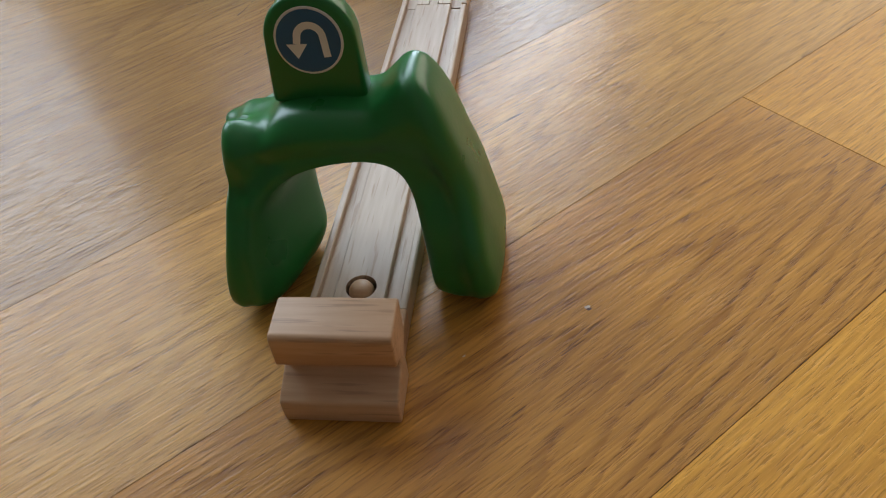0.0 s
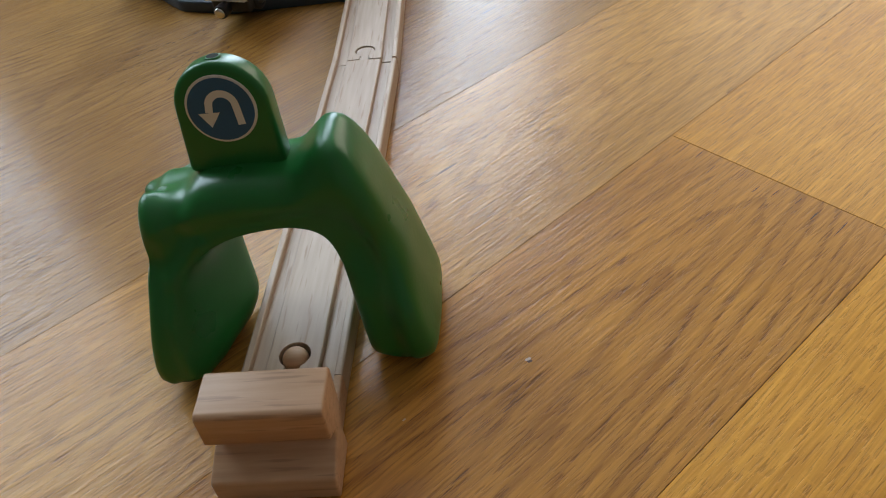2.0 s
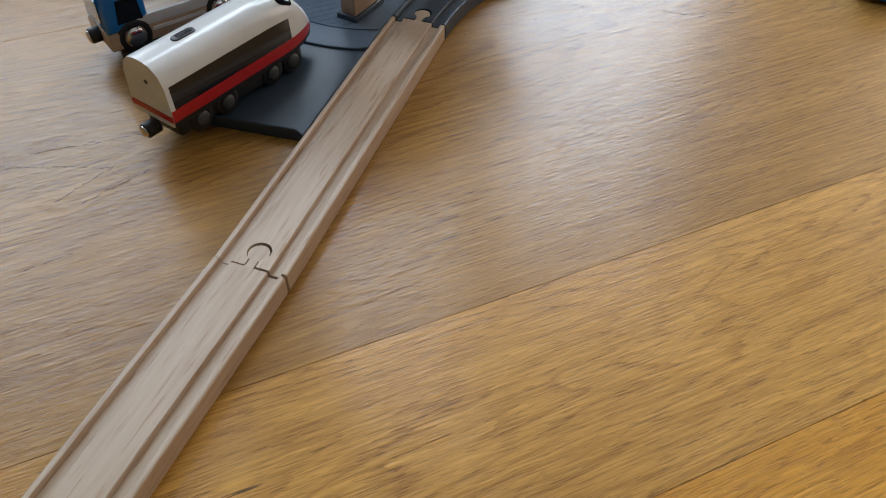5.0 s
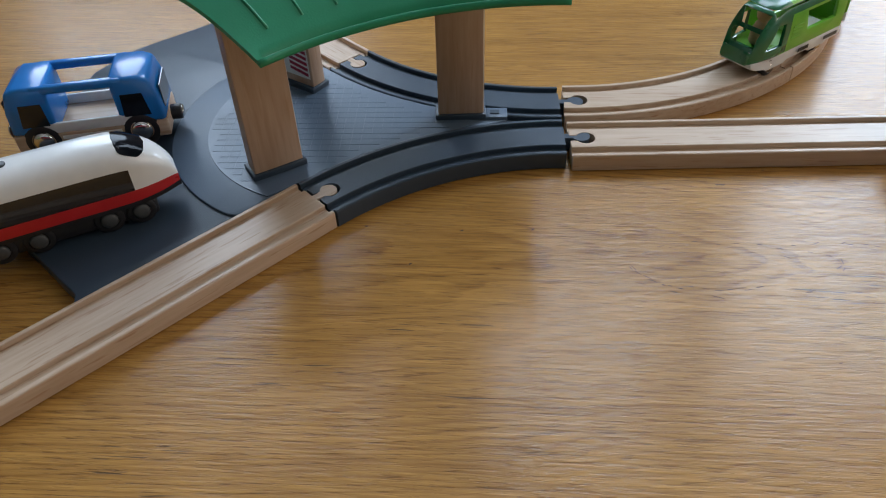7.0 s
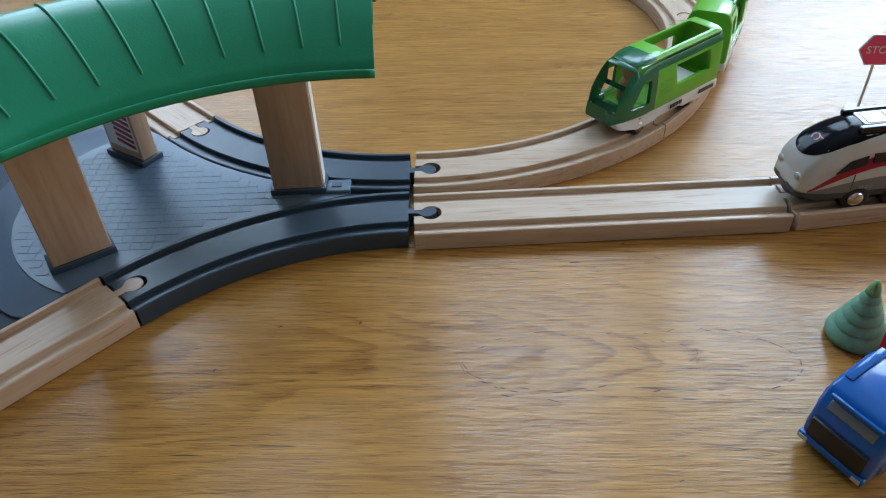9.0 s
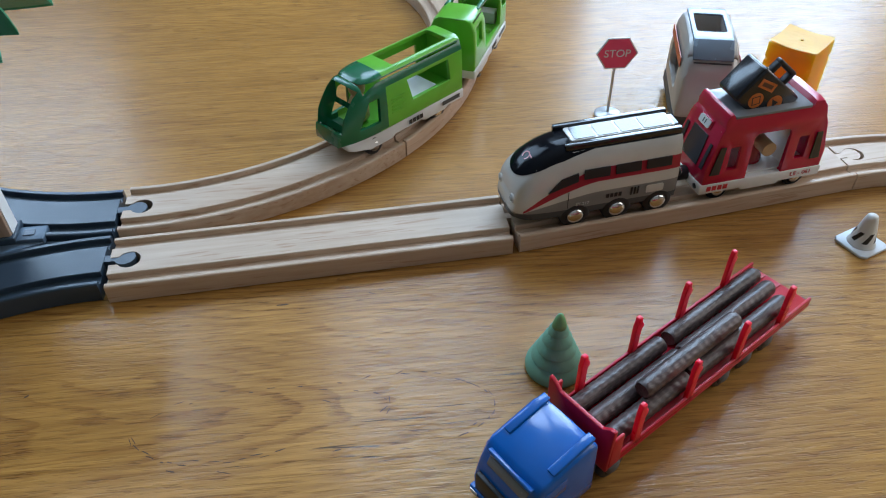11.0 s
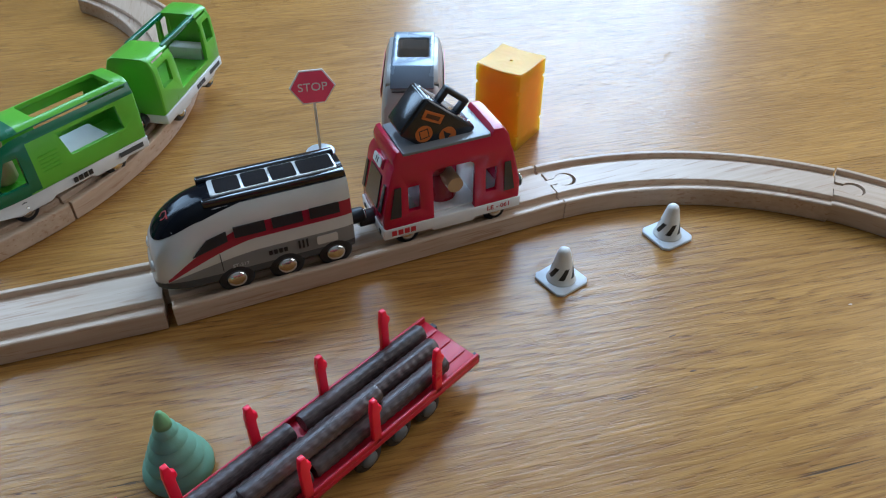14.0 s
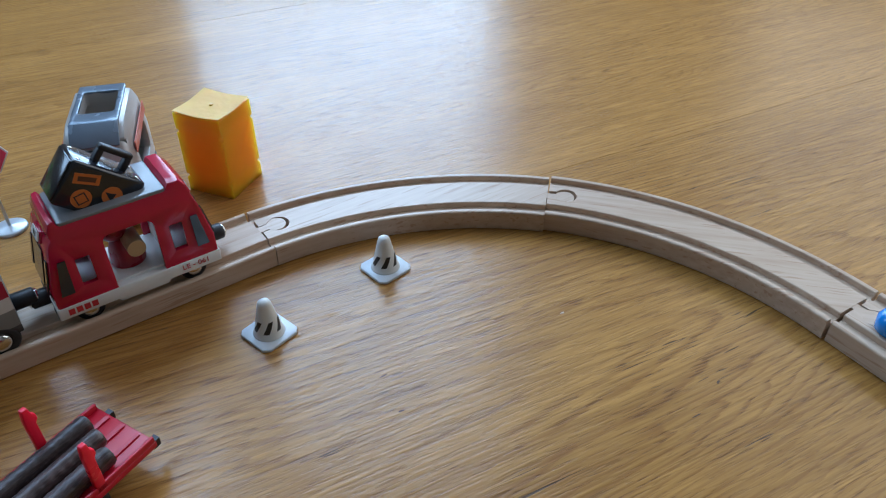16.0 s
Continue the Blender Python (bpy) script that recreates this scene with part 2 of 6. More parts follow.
BEECH_UP = wood("beech_upright", (0.42, 0.275, 0.180), (0.55, 0.385, 0.275), along=(0, 0, 1), rough=0.45, flecks=0.4, fleck_colour=(0.40, 0.24, 0.13), piece=0.06)
BUFFER = wood("beech_buffer", (0.50, 0.275, 0.145), (0.66, 0.415, 0.25), rough=0.48, flecks=0.5, fleck_colour=(0.33, 0.18, 0.10))
WALL = material("wall_plaster", (0.30, 0.265, 0.215), 0.9, bump=0.3, bump_scale=90, grain_scale=3)
CEIL = material("ceiling_paint", (0.45, 0.44, 0.42), 0.95, bump=0.2, bump_scale=90, grain_scale=3)
WHITE_PAINT = material("window_paint", (0.8, 0.8, 0.78), 0.4)
SLATE = material("slate_plastic", (0.036, 0.056, 0.080), 0.34, bump=0.2, bump_scale=1500, spread=0.08)
TUNNEL_GREEN = material("tunnel_green", (0.009, 0.155, 0.035), 0.30, bump=0.08, bump_scale=500, sss=0.05)
CANOPY_GREEN = material("canopy_green", (0.008, 0.235, 0.120), 0.32, bump=0.12, bump_scale=900)
GLOSS_WHITE = material("gloss_white", (0.78, 0.78, 0.76), 0.22, coat=0.3)
GLOSS_BLACK = material("gloss_black", (0.010, 0.012, 0.016), 0.10, coat=0.6, spread=0.3)
SATIN_BLACK = material("satin_black", (0.018, 0.018, 0.020), 0.42, spread=0.3)
GLOSS_RED = material("gloss_red", (0.47, 0.006, 0.042), 0.24, coat=0.3)
STRIPE_RED = material("stripe_red", (0.33, 0.010, 0.034), 0.30, coat=0.3)
WARM_GREY = material("warm_grey", (0.205, 0.198, 0.185), 0.40)
DARK_GREY = material("dark_grey", (0.060, 0.064, 0.066), 0.48)
CHROME = material("chrome", (0.72, 0.70, 0.67), 0.16, metal=1.0, spread=0.05)
HOLE_DARK = material("hole_shade", (0.004, 0.012, 0.006), 0.95)
PEARL = material("pearl_white", (0.62, 0.61, 0.575), 0.24, metal=0.15, coat=0.3)
SLATE_LIGHT = material("slate_platform", (0.085, 0.125, 0.175), 0.34, bump=0.2, bump_scale=1500, spread=0.08)
SLATE_TILE = material("slate_paver", (0.080, 0.120, 0.168), 0.36, bump=0.3, bump_scale=1800, spread=0.12)
STICKER_WHITE = material("sticker_white", (0.74, 0.73, 0.70), 0.45)
STRIPE_BRIGHT = material("stripe_bright", (0.52, 0.020, 0.022), 0.30, coat=0.3)
MARK_RED = material("mark_red", (0.52, 0.03, 0.04), 0.4)
EMBLEM_RED = material("emblem_red", (0.42, 0.03, 0.03), 0.3, coat=0.4)
DARK_GLASS = material("dark_pane", (0.030, 0.032, 0.040), 0.18, coat=0.4, spread=0.3)
ROOF_GREY = material("roof_grey", (0.20, 0.21, 0.225), 0.22)
SCREEN_BLACK = material("screen_black", (0.006, 0.007, 0.010), 0.12, ior=1.25, spread=0.3)
CASE_BLACK = material("case_black", (0.012, 0.014, 0.020), 0.24, coat=0.4, bump=0.1, spread=0.25)
ORANGE = material("sticker_orange", (0.58, 0.16, 0.03), 0.42)
GLOSS_BLUE = material("gloss_blue", (0.008, 0.200, 0.58), 0.22, coat=0.3)
DOLL_RED = material("doll_red", (0.30, 0.012, 0.028), 0.28, coat=0.3)
HEADLIGHT = material("headlight_lens", (0.30, 0.31, 0.30), 0.18, coat=0.4)
SIGN_BLUE = material("sign_blue", (0.016, 0.105, 0.22), 0.35)
LIME = material("lime_plastic", (0.12, 0.43, 0.028), 0.30, coat=0.2)
DEEP_GREEN = material("deep_green", (0.006, 0.135, 0.055), 0.26, coat=0.3)
LIGHT_BASE = material("pale_base", (0.66, 0.67, 0.66), 0.38)
TREE_GREEN = material("tree_paint", (0.16, 0.36, 0.25), 0.55, bump=0.2, bump_scale=700)
TREE_TIP = material("tree_tip", (0.17, 0.36, 0.15), 0.55)
CONE_WHITE = material("cone_white", (0.72, 0.71, 0.67), 0.45)
CONE_BASE = material("cone_base", (0.62, 0.66, 0.70), 0.42)
STOP_RED = material("stop_red", (0.80, 0.065, 0.150), 0.40)
METAL_PALE = material("painted_metal", (0.62, 0.63, 0.65), 0.35, metal=0.4)
WAGON_GREY = material("wagon_grey", (0.42, 0.405, 0.385), 0.32, metal=0.2)
WAGON_TOP = material("wagon_top", (0.17, 0.21, 0.26), 0.26, metal=0.3)
BRICK_RED = material("orange_red", (0.52, 0.10, 0.05), 0.4)
TRUCK_BLUE = material("truck_blue", (0.002, 0.105, 0.42), 0.24, coat=0.4)
TRUCK_RED = material("truck_red", (0.48, 0.005, 0.024), 0.34)
POST_RED = material("post_red", (0.86, 0.014, 0.050), 0.30, sss=0.35)
RIM_GREY = material("rim_grey", (0.13, 0.135, 0.14), 0.4)
BARK = wood("bark_brown", (0.016, 0.009, 0.009), (0.110, 0.077, 0.072), rough=0.34, fine=900.0, stretch=7.0, bump=1.0)
AMBER = material("amber_plastic", (1.0, 0.34, 0.002), 0.32, trans=0.15, sss=0.9, bump=0.15, bump_scale=300)
AMBER_TOP = material("amber_rough", (0.90, 0.55, 0.13), 0.60, trans=0.15, sss=0.4, bump=0.7, bump_scale=160)
FIGURE_WOOD = material("figure_wood", (0.50, 0.33, 0.17), 0.5)
FIGURE_CAP = material("figure_cap", (0.012, 0.016, 0.040), 0.16, coat=0.5)
MARK_DARK = material("nick_shadow_dark", (0.085, 0.046, 0.024), 0.7, spread=0.4)
MARK_PALE = material("chip_pale", (0.58, 0.46, 0.32), 0.6)
PRINT_BROWN = material("print_brown", (0.10, 0.04, 0.02), 0.45)

def part(name, bm, mat, parent=None, label="", smooth=False, m=None, bevel=0.0, seg=2):
    """Links a bmesh as one mesh object, under a thing or part if one is given."""
    bmesh.ops.recalc_face_normals(bm, faces=bm.faces[:])
    me = bpy.data.meshes.new(name)
    bm.to_mesh(me)
    bm.free()
    for mm in (mat if isinstance(mat, (list, tuple)) else [mat]):
        me.materials.append(mm)
    if smooth:
        for p in me.polygons:
            p.use_smooth = True
    ob = new(name, me)
    if parent:
        ob.parent = parent
    if m is not None:
        ob.matrix_basis = m
    if bevel:
        b = ob.modifiers.new("bevel", "BEVEL")
        b.width, b.segments, b.limit_method, b.angle_limit = bevel, seg, "ANGLE", radians(40)
        b.harden_normals = False
        for p in me.polygons:
            p.use_smooth = True
        e = ob.modifiers.new("split", "EDGE_SPLIT")
        e.split_angle = radians(50)
    if label:
        tagged(ob, label)
    return ob


def thing(name, label, category, m=None, group="", kind=""):
    ob = new(name)
    ob.empty_display_size = 0.01
    if m is not None:
        ob.matrix_basis = m
    return tagged(ob, label, category, group, kind)


def box(bm, x0, x1, y0, y1, z0, z1, m=None):
    v = [bm.verts.new((x, y, z)) for z in (z0, z1) for x, y in ((x0, y0), (x1, y0), (x1, y1), (x0, y1))]
    for f in ((0, 3, 2, 1), (4, 5, 6, 7), (0, 1, 5, 4), (1, 2, 6, 5), (2, 3, 7, 6), (3, 0, 4, 7)):
        bm.faces.new([v[i] for i in f])
    if m is not None:
        bmesh.ops.transform(bm, matrix=m, verts=v)
    return bm


def boxed(x0, x1, y0, y1, z0, z1, m=None):
    return box(bmesh.new(), x0, x1, y0, y1, z0, z1, m)


def prism(bm, pts, z0, z1, m=None):
    """A closed outline in x, y drawn up from z0 to z1."""
    a = [bm.verts.new((x, y, z0)) for x, y in pts]
    b = [bm.verts.new((x, y, z1)) for x, y in pts]
    bm.faces.new(a[::-1]), bm.faces.new(b)
    n = len(pts)
    for i in range(n):
        bm.faces.new((a[i], a[(i + 1) % n], b[(i + 1) % n], b[i]))
    if m is not None:
        bmesh.ops.transform(bm, matrix=m, verts=a + b)
    return bm


def cyl(bm, r, p0, p1, n=24, r1=None, caps=True):
    """A round bar from p0 to p1."""
    p0, p1 = Vector(p0), Vector(p1)
    q = (p1 - p0).to_track_quat("Z", "Y")
    r1 = r if r1 is None else r1
    rings = []
    for p, rr in ((p0, r), (p1, r1)):
        rings.append([bm.verts.new(p + q @ Vector((rr * math.cos(2 * math.pi * i / n), rr * math.sin(2 * math.pi * i / n), 0))) for i in range(n)])
    for i in range(n):
        bm.faces.new((rings[0][i], rings[0][(i + 1) % n], rings[1][(i + 1) % n], rings[1][i]))
    if caps:
        bm.faces.new(rings[0][::-1]), bm.faces.new(rings[1])
    return bm


def lathe(bm, profile, n=32, m=None):
    """A profile of (r, z) turned round z, closed at the ends."""
    rings = [[bm.verts.new((r * math.cos(2 * math.pi * i / n), r * math.sin(2 * math.pi * i / n), z)) for i in range(n)] for r, z in profile]
    for a, b in zip(rings, rings[1:]):
        for i in range(n):
            bm.faces.new((a[i], a[(i + 1) % n], b[(i + 1) % n], b[i]))
    bm.faces.new(rings[0][::-1]), bm.faces.new(rings[-1])
    if m is not None:
        bmesh.ops.transform(bm, matrix=m, verts=[v for r in rings for v in r])
    return bm


def sweep(bm, frames, profile):
    """A closed profile (s across, z up) carried along frames (x, y, heading); s is to the left."""
    rings = []
    for x, y, a in frames:
        rings.append([bm.verts.new((x - s * math.sin(a), y + s * math.cos(a), z)) for s, z in profile])
    n = len(profile)
    for p, q in zip(rings, rings[1:]):
        for i in range(n):
            bm.faces.new((p[i], p[(i + 1) % n], q[(i + 1) % n], q[i]))
    bm.faces.new(rings[0][::-1]), bm.faces.new(rings[-1])
    return bm


def carve(bm, cutters, mats, name="shell"):
    """Cuts closed shapes out of a closed shape; a mesh with clean openings."""
    obs = []
    for k in [bm] + cutters:
        bmesh.ops.recalc_face_normals(k, faces=k.faces[:])
        me = bpy.data.meshes.new("cut")
        k.to_mesh(me)
        k.free()
        obs.append(new("cut", me))
    for mm in mats:
        obs[0].data.materials.append(mm)
    for c in obs[1:]:
        b = obs[0].modifiers.new("b", "BOOLEAN")
        b.operation, b.object, b.solver = "DIFFERENCE", c, "EXACT"
    bpy.context.view_layer.update()
    dg = bpy.context.evaluated_depsgraph_get()
    me = bpy.data.meshes.new_from_object(obs[0].evaluated_get(dg))
    out = bmesh.new()
    out.from_mesh(me)
    bpy.data.meshes.remove(me)
    for o in obs:
        d = o.data
        bpy.data.objects.remove(o)
        bpy.data.meshes.remove(d)
    return out


# ---- the room: floor boards, walls, ceiling, window ----
FLOOR_TURN = 42.5
BOARD = 0.1165
WIDE = 0.3495                          # the wider boards under the layout
FLOOR_ROWS = [0.0298]
floor = tagged(part("floor", boxed(-3.3, 3.3, -2.4, 1.4, -0.06, -0.0062), SATIN_BLACK, m=ROOM), "oiled oak board floor with tight dark joints", "floor", kind="structure")


def wall(name, x0, x1, y0, y1, holes=()):
    bm = bmesh.new()
    if not holes:
        box(bm, x0, x1, y0, y1, -0.06, 2.5)
    else:
        xs = x0
        for a, b, z0, z1 in holes:
            box(bm, xs, a, y0, y1, -0.06, 2.5)
            box(bm, a, b, y0, y1, -0.06, z0)
            box(bm, a, b, y0, y1, z1, 2.5)
            xs = b
        box(bm, xs, x1, y0, y1, -0.06, 2.5)
    return tagged(part(name, bm, WALL, m=ROOM), "plain greyish beige plastered wall of the room", "wall", kind="structure")


wall("wall_north", -3.2, 3.2, WIN_Y, WIN_Y + 0.2, WIN)
wall("wall_south", -3.2, 3.2, -2.5, -2.3)
wall("wall_west", -3.4, -3.2, -2.5, WIN_Y + 0.2)
bm = bmesh.new()
for y0, y1, z0, z1 in ((-2.3, EAST_FILL[0], -0.06, 2.5), (EAST_FILL[1], WIN_Y, -0.06, 2.5), (EAST_FILL[0], EAST_FILL[1], -0.06, EAST_FILL[2]), (EAST_FILL[0], EAST_FILL[1], EAST_FILL[3], 2.5)):
    box(bm, EAST_X, EAST_X + 0.2, y0, y1, z0, z1)
tagged(part("wall_east", bm, WALL, m=ROOM), "plain greyish beige plastered wall with a wide added opening", "wall", kind="structure")
tagged(part("ceiling", boxed(-3.4, 3.4, -2.5, WIN_Y + 0.2, 2.5, 2.6), CEIL, m=ROOM), "plain white painted ceiling of the room", "ceiling", kind="structure")
for i, (x0, x1, z0, z1) in enumerate(WIN):
    w = tagged(new("window_%d" % (i + 1)), "white framed window letting in cool daylight", "window", kind="structure")
    w.matrix_basis = ROOM
    bm = bmesh.new()
    for a in ((x0, x0 + 0.03, z0, z1), (x1 - 0.03, x1, z0, z1), (x0 + 0.03, x1 - 0.03, z0, z0 + 0.03), (x0 + 0.03, x1 - 0.03, z1 - 0.03, z1)):
        box(bm, a[0], a[1], WIN_Y + 0.02, WIN_Y + 0.08, a[2], a[3])
    part("window_frame", bm, WHITE_PAINT, w)
# frame for the made-up side opening that holds the fill lamp
w = tagged(new("window_4"), "white framed side opening added for a warm fill lamp", "window", kind="structure")
w.matrix_basis = ROOM
y0, y1, z0, z1 = EAST_FILL
bm = bmesh.new()
for a in ((y0, y0 + 0.03, z0, z1), (y1 - 0.03, y1, z0, z1), (y0 + 0.03, y1 - 0.03, z0, z0 + 0.03), (y0 + 0.03, y1 - 0.03, z1 - 0.03, z1)):
    box(bm, EAST_X + 0.02, EAST_X + 0.08, a[0], a[1], a[2], a[3])
part("window_frame", bm, WHITE_PAINT, w)

# ---- wooden track ----
TW, TT = 0.0200, 0.0120      # half the width, and the height
GI, GO, GZ = 0.0104, 0.0168, 0.0088


def line(x, y, deg, length, n=2):
    a = radians(deg)
    return [(x + math.cos(a) * length * i / (n - 1), y + math.sin(a) * length * i / (n - 1), a) for i in range(n)]


def arc(x, y, deg, radius, turn, n=19):
    """Frames along an arc; turn in degrees, positive to the left."""
    s = 1 if turn > 0 else -1
    a0 = radians(deg)
    cx, cy = x - s * radius * math.sin(a0), y + s * radius * math.cos(a0)
    out = []
    for i in range(n):
        a = a0 + radians(turn) * i / (n - 1)
        out.append((cx + s * radius * math.sin(a), cy - s * radius * math.cos(a), a))
    return out


def key_outline(x, y, a, r, neck, reach, inward=1):
    """The outline of a peg or of its socket, from one side of the neck round to the other, at an end with heading a."""
    pts = []
    h = math.asin(neck / r)
    pts.append((0.0, neck))
    for i in range(17):
        b = math.pi - h - (2 * math.pi - 2 * h) * i / 16
        pts.append((reach + r * math.cos(b), r * math.sin(b)))
    pts.append((0.0, -neck))
    c, s = math.cos(a), math.sin(a)
    return [(x + c * u - s * v, y + s * u + c * v) for u, v in pts]


TRACK_PROFILE = [(-TW + 0.0008, 0.0), (TW - 0.0008, 0.0), (TW, 0.0008), (TW, TT - 0.0010), (TW - 0.0003, TT - 0.0003), (TW - 0.0010, TT), (GO + 0.0004, TT), (GO, TT - 0.0004), (GO, GZ), (GI, GZ), (GI, TT - 0.0004), (GI - 0.0004, TT)]
TRACK_PROFILE += [(-s, z) for s, z in TRACK_PROFILE[:5:-1]] + [(-TW + 0.0010, TT), (-TW + 0.0003, TT - 0.0003), (-TW, TT - 0.0010), (-TW, 0.0008)]


def track_body(frames, socket, mat):
    """One milled strip with two grooves; a round socket is sawn out of its first end."""
    bm = sweep(bmesh.new(), frames, TRACK_PROFILE)
    if socket:
        x, y, a = frames[0]
        pts = [(p[0], p[1]) for p in key_outline(x, y, a, 0.0063, 0.0030, 0.0100)]
        c, s = math.cos(a), math.sin(a)
        pts = [(pts[0][0] - c * 0.003, pts[0][1] - s * 0.003)] + pts + [(pts[-1][0] - c * 0.003, pts[-1][1] - s * 0.003)]
        bm = carve(bm, [prism(bmesh.new(), pts, -0.01, 0.03)], [mat])
    return bm


def track_piece(frames, socket=True, peg=True, mat=None, name="train_track", label="", group="toy railway tracks", peg_top=TT - 0.0002):
    mat = mat or BEECH
    x, y, a = frames[0]
    inv = pose(x, y, 0, 0, 0, math.degrees(a)).inverted()
    loc = []
    for fx, fy, fa in frames:
        p = inv @ Vector((fx, fy, 0))
        loc.append((p.x, p.y, fa - a))
    root = thing(name, label or "beech wood toy train track with two routed grooves", "toy track", pose(x, y, 0, 0, 0, math.degrees(a)), group)
    part("body", track_body(loc, socket, mat), mat, root)
    if peg:
        bm = bmesh.new()
        prism(bm, key_outline(*loc[-1], 0.0056, 0.0024, 0.0100), 0.0006, peg_top)
        part("peg", bm, mat, root)
    return root


A_X = 0.000
track_piece(line(A_X - 0.0043, 0.0440, 88.2, 0.2365))
track_piece(line(A_X + 0.0033, 0.2815, 90.5, 0.2460))
B0 = (0.0695, 0.6815, 46.3)
C0 = (0.2205, 0.8400, 51.5)
D0 = (0.3540, 1.0075, 49.3)
E0 = (0.4985, 1.0830, 3.0)
F0 = (0.6560, 1.0260, -42.0)
track_piece(line(*B0, 0.2165))
track_piece(line(*C0, 0.2130))
track_piece(arc(*D0, 0.214, -44.4))
track_piece(arc(*E0, 0.214, -45.6))
track_piece(line(*F0, 0.144))
track_piece(arc(0.0365, 0.7145, 43, 0.222, 43.5))
track_piece(arc(0.1067, 0.8645, 87.2, 0.214, 45))
track_piece(arc(0.0512, 1.0195, 133.5, 0.214, 45))


# ---- the station: two plastic curves on a slate base, pillars and two green canopies ----
SA = (0.0015, 0.5290, 90)
SC = (SA[0] + 0.214, SA[1])          # middle of the first curve
MIRROR = 0.646                       # the station is even about y = x + MIRROR


def flip(p):
    return (p[1] - MIRROR, p[0] + MIRROR)


station = thing("train_station", "slate plastic toy station base with paved disc and wooden pillars", "toy station")


def station_curve(frames):
    part("curved_track", track_body(frames, True, SLATE), SLATE, station)
    bm = bmesh.new()
    prism(bm, key_outline(*frames[-1], 0.0057, 0.0025, 0.0108), 0.002, TT - 0.0003)
    part("peg", bm, SLATE, station)


first = arc(*SA, 0.214, -45.35)
station_curve(first)
second = []
for x, y, a in first:
    fx, fy = flip((x, y))
    second.append((fx, fy, math.pi / 2 - a))
station_curve(second)


def clear_of_tracks(x, y):
    for p in ((x, y), flip((x, y))):
        if p[1] < SA[1]:
            if p[0] > SA[0] - TW - 0.0012:
                return False
        elif math.hypot(p[0] - SC[0], p[1] - SC[1]) < 0.214 + TW + 0.0006:
            return False
    return True


HUB = (-0.055, 0.591)


def clipped_disc(radius, steps=96):
    pts = []
    for i in range(steps):
        a = 2 * math.pi * i / steps
        r = 0.0
        while r < radius(a) and clear_of_tracks(HUB[0] + r * math.cos(a), HUB[1] + r * math.sin(a)):
            r += 0.0006
        pts.append((HUB[0] + r * math.cos(a), HUB[1] + r * math.sin(a)))
    return pts


FRONT = [(-0.0215, 0.391), (-0.105, 0.386), (-0.145, 0.398), (-0.175, 0.430)]


def plate_radius(a):
    edge = FRONT + [flip(p) for p in FRONT[::-1]]
    c, s = math.cos(a), math.sin(a)
    best = 0.0
    for (x0, y0), (x1, y1) in zip(edge, edge[1:]):
        dx, dy = x1 - x0, y1 - y0
        den = c * dy - s * dx
        if abs(den) > 1e-9:
            r = ((x0 - HUB[0]) * dy - (y0 - HUB[1]) * dx) / den
            u = ((x0 - HUB[0]) * s - (y0 - HUB[1]) * c) / den
            if r > 0 and -1e-6 <= u <= 1 + 1e-6:
                best = max(best, r)
    return best or 0.21


bm = bmesh.new()
prism(bm, clipped_disc(plate_radius, 220), 0.0, 0.0088)
part("base_plate", bm, SLATE, station, bevel=0.0008)
bm = bmesh.new()
prism(bm, clipped_disc(lambda a: 0.112), 0.0085, 0.0106)
part("platform", bm, SLATE_LIGHT, station, bevel=0.0006)
bm = bmesh.new()
prism(bm, clipped_disc(lambda a: 0.0885), 0.0100, 0.0112)
part("paved_disc", bm, SLATE_LIGHT, station)

# paving: small square stones in rows across the disc
tile_bm = boxed(-0.00305, 0.00305, -0.00305, 0.00305, 0.0, 0.0003)
tile_me = bpy.data.meshes.new("paver")
tile_bm.to_mesh(tile_me)
tile_bm.free()
tile_me.materials.append(SLATE_TILE)
for i in range(-14, 15):
    for j in range(-14, 15):
        u, v = i * 0.0064, j * 0.0064
        x, y = HUB[0] + (u - v) * 0.7071, HUB[1] + (u + v) * 0.7071
        if math.hypot(u, v) < 0.084 and all(clear_of_tracks(x + a, y + b) for a in (-0.005, 0.005) for b in (-0.005, 0.005)) and (x + 0.0365) ** 2 + (y - 0.529) ** 2 > 0.00045 and True:
            t = new("paver", tile_me)
            t.parent, t.matrix_basis = station, pose(x, y, 0.0111, 0, 0, 45)


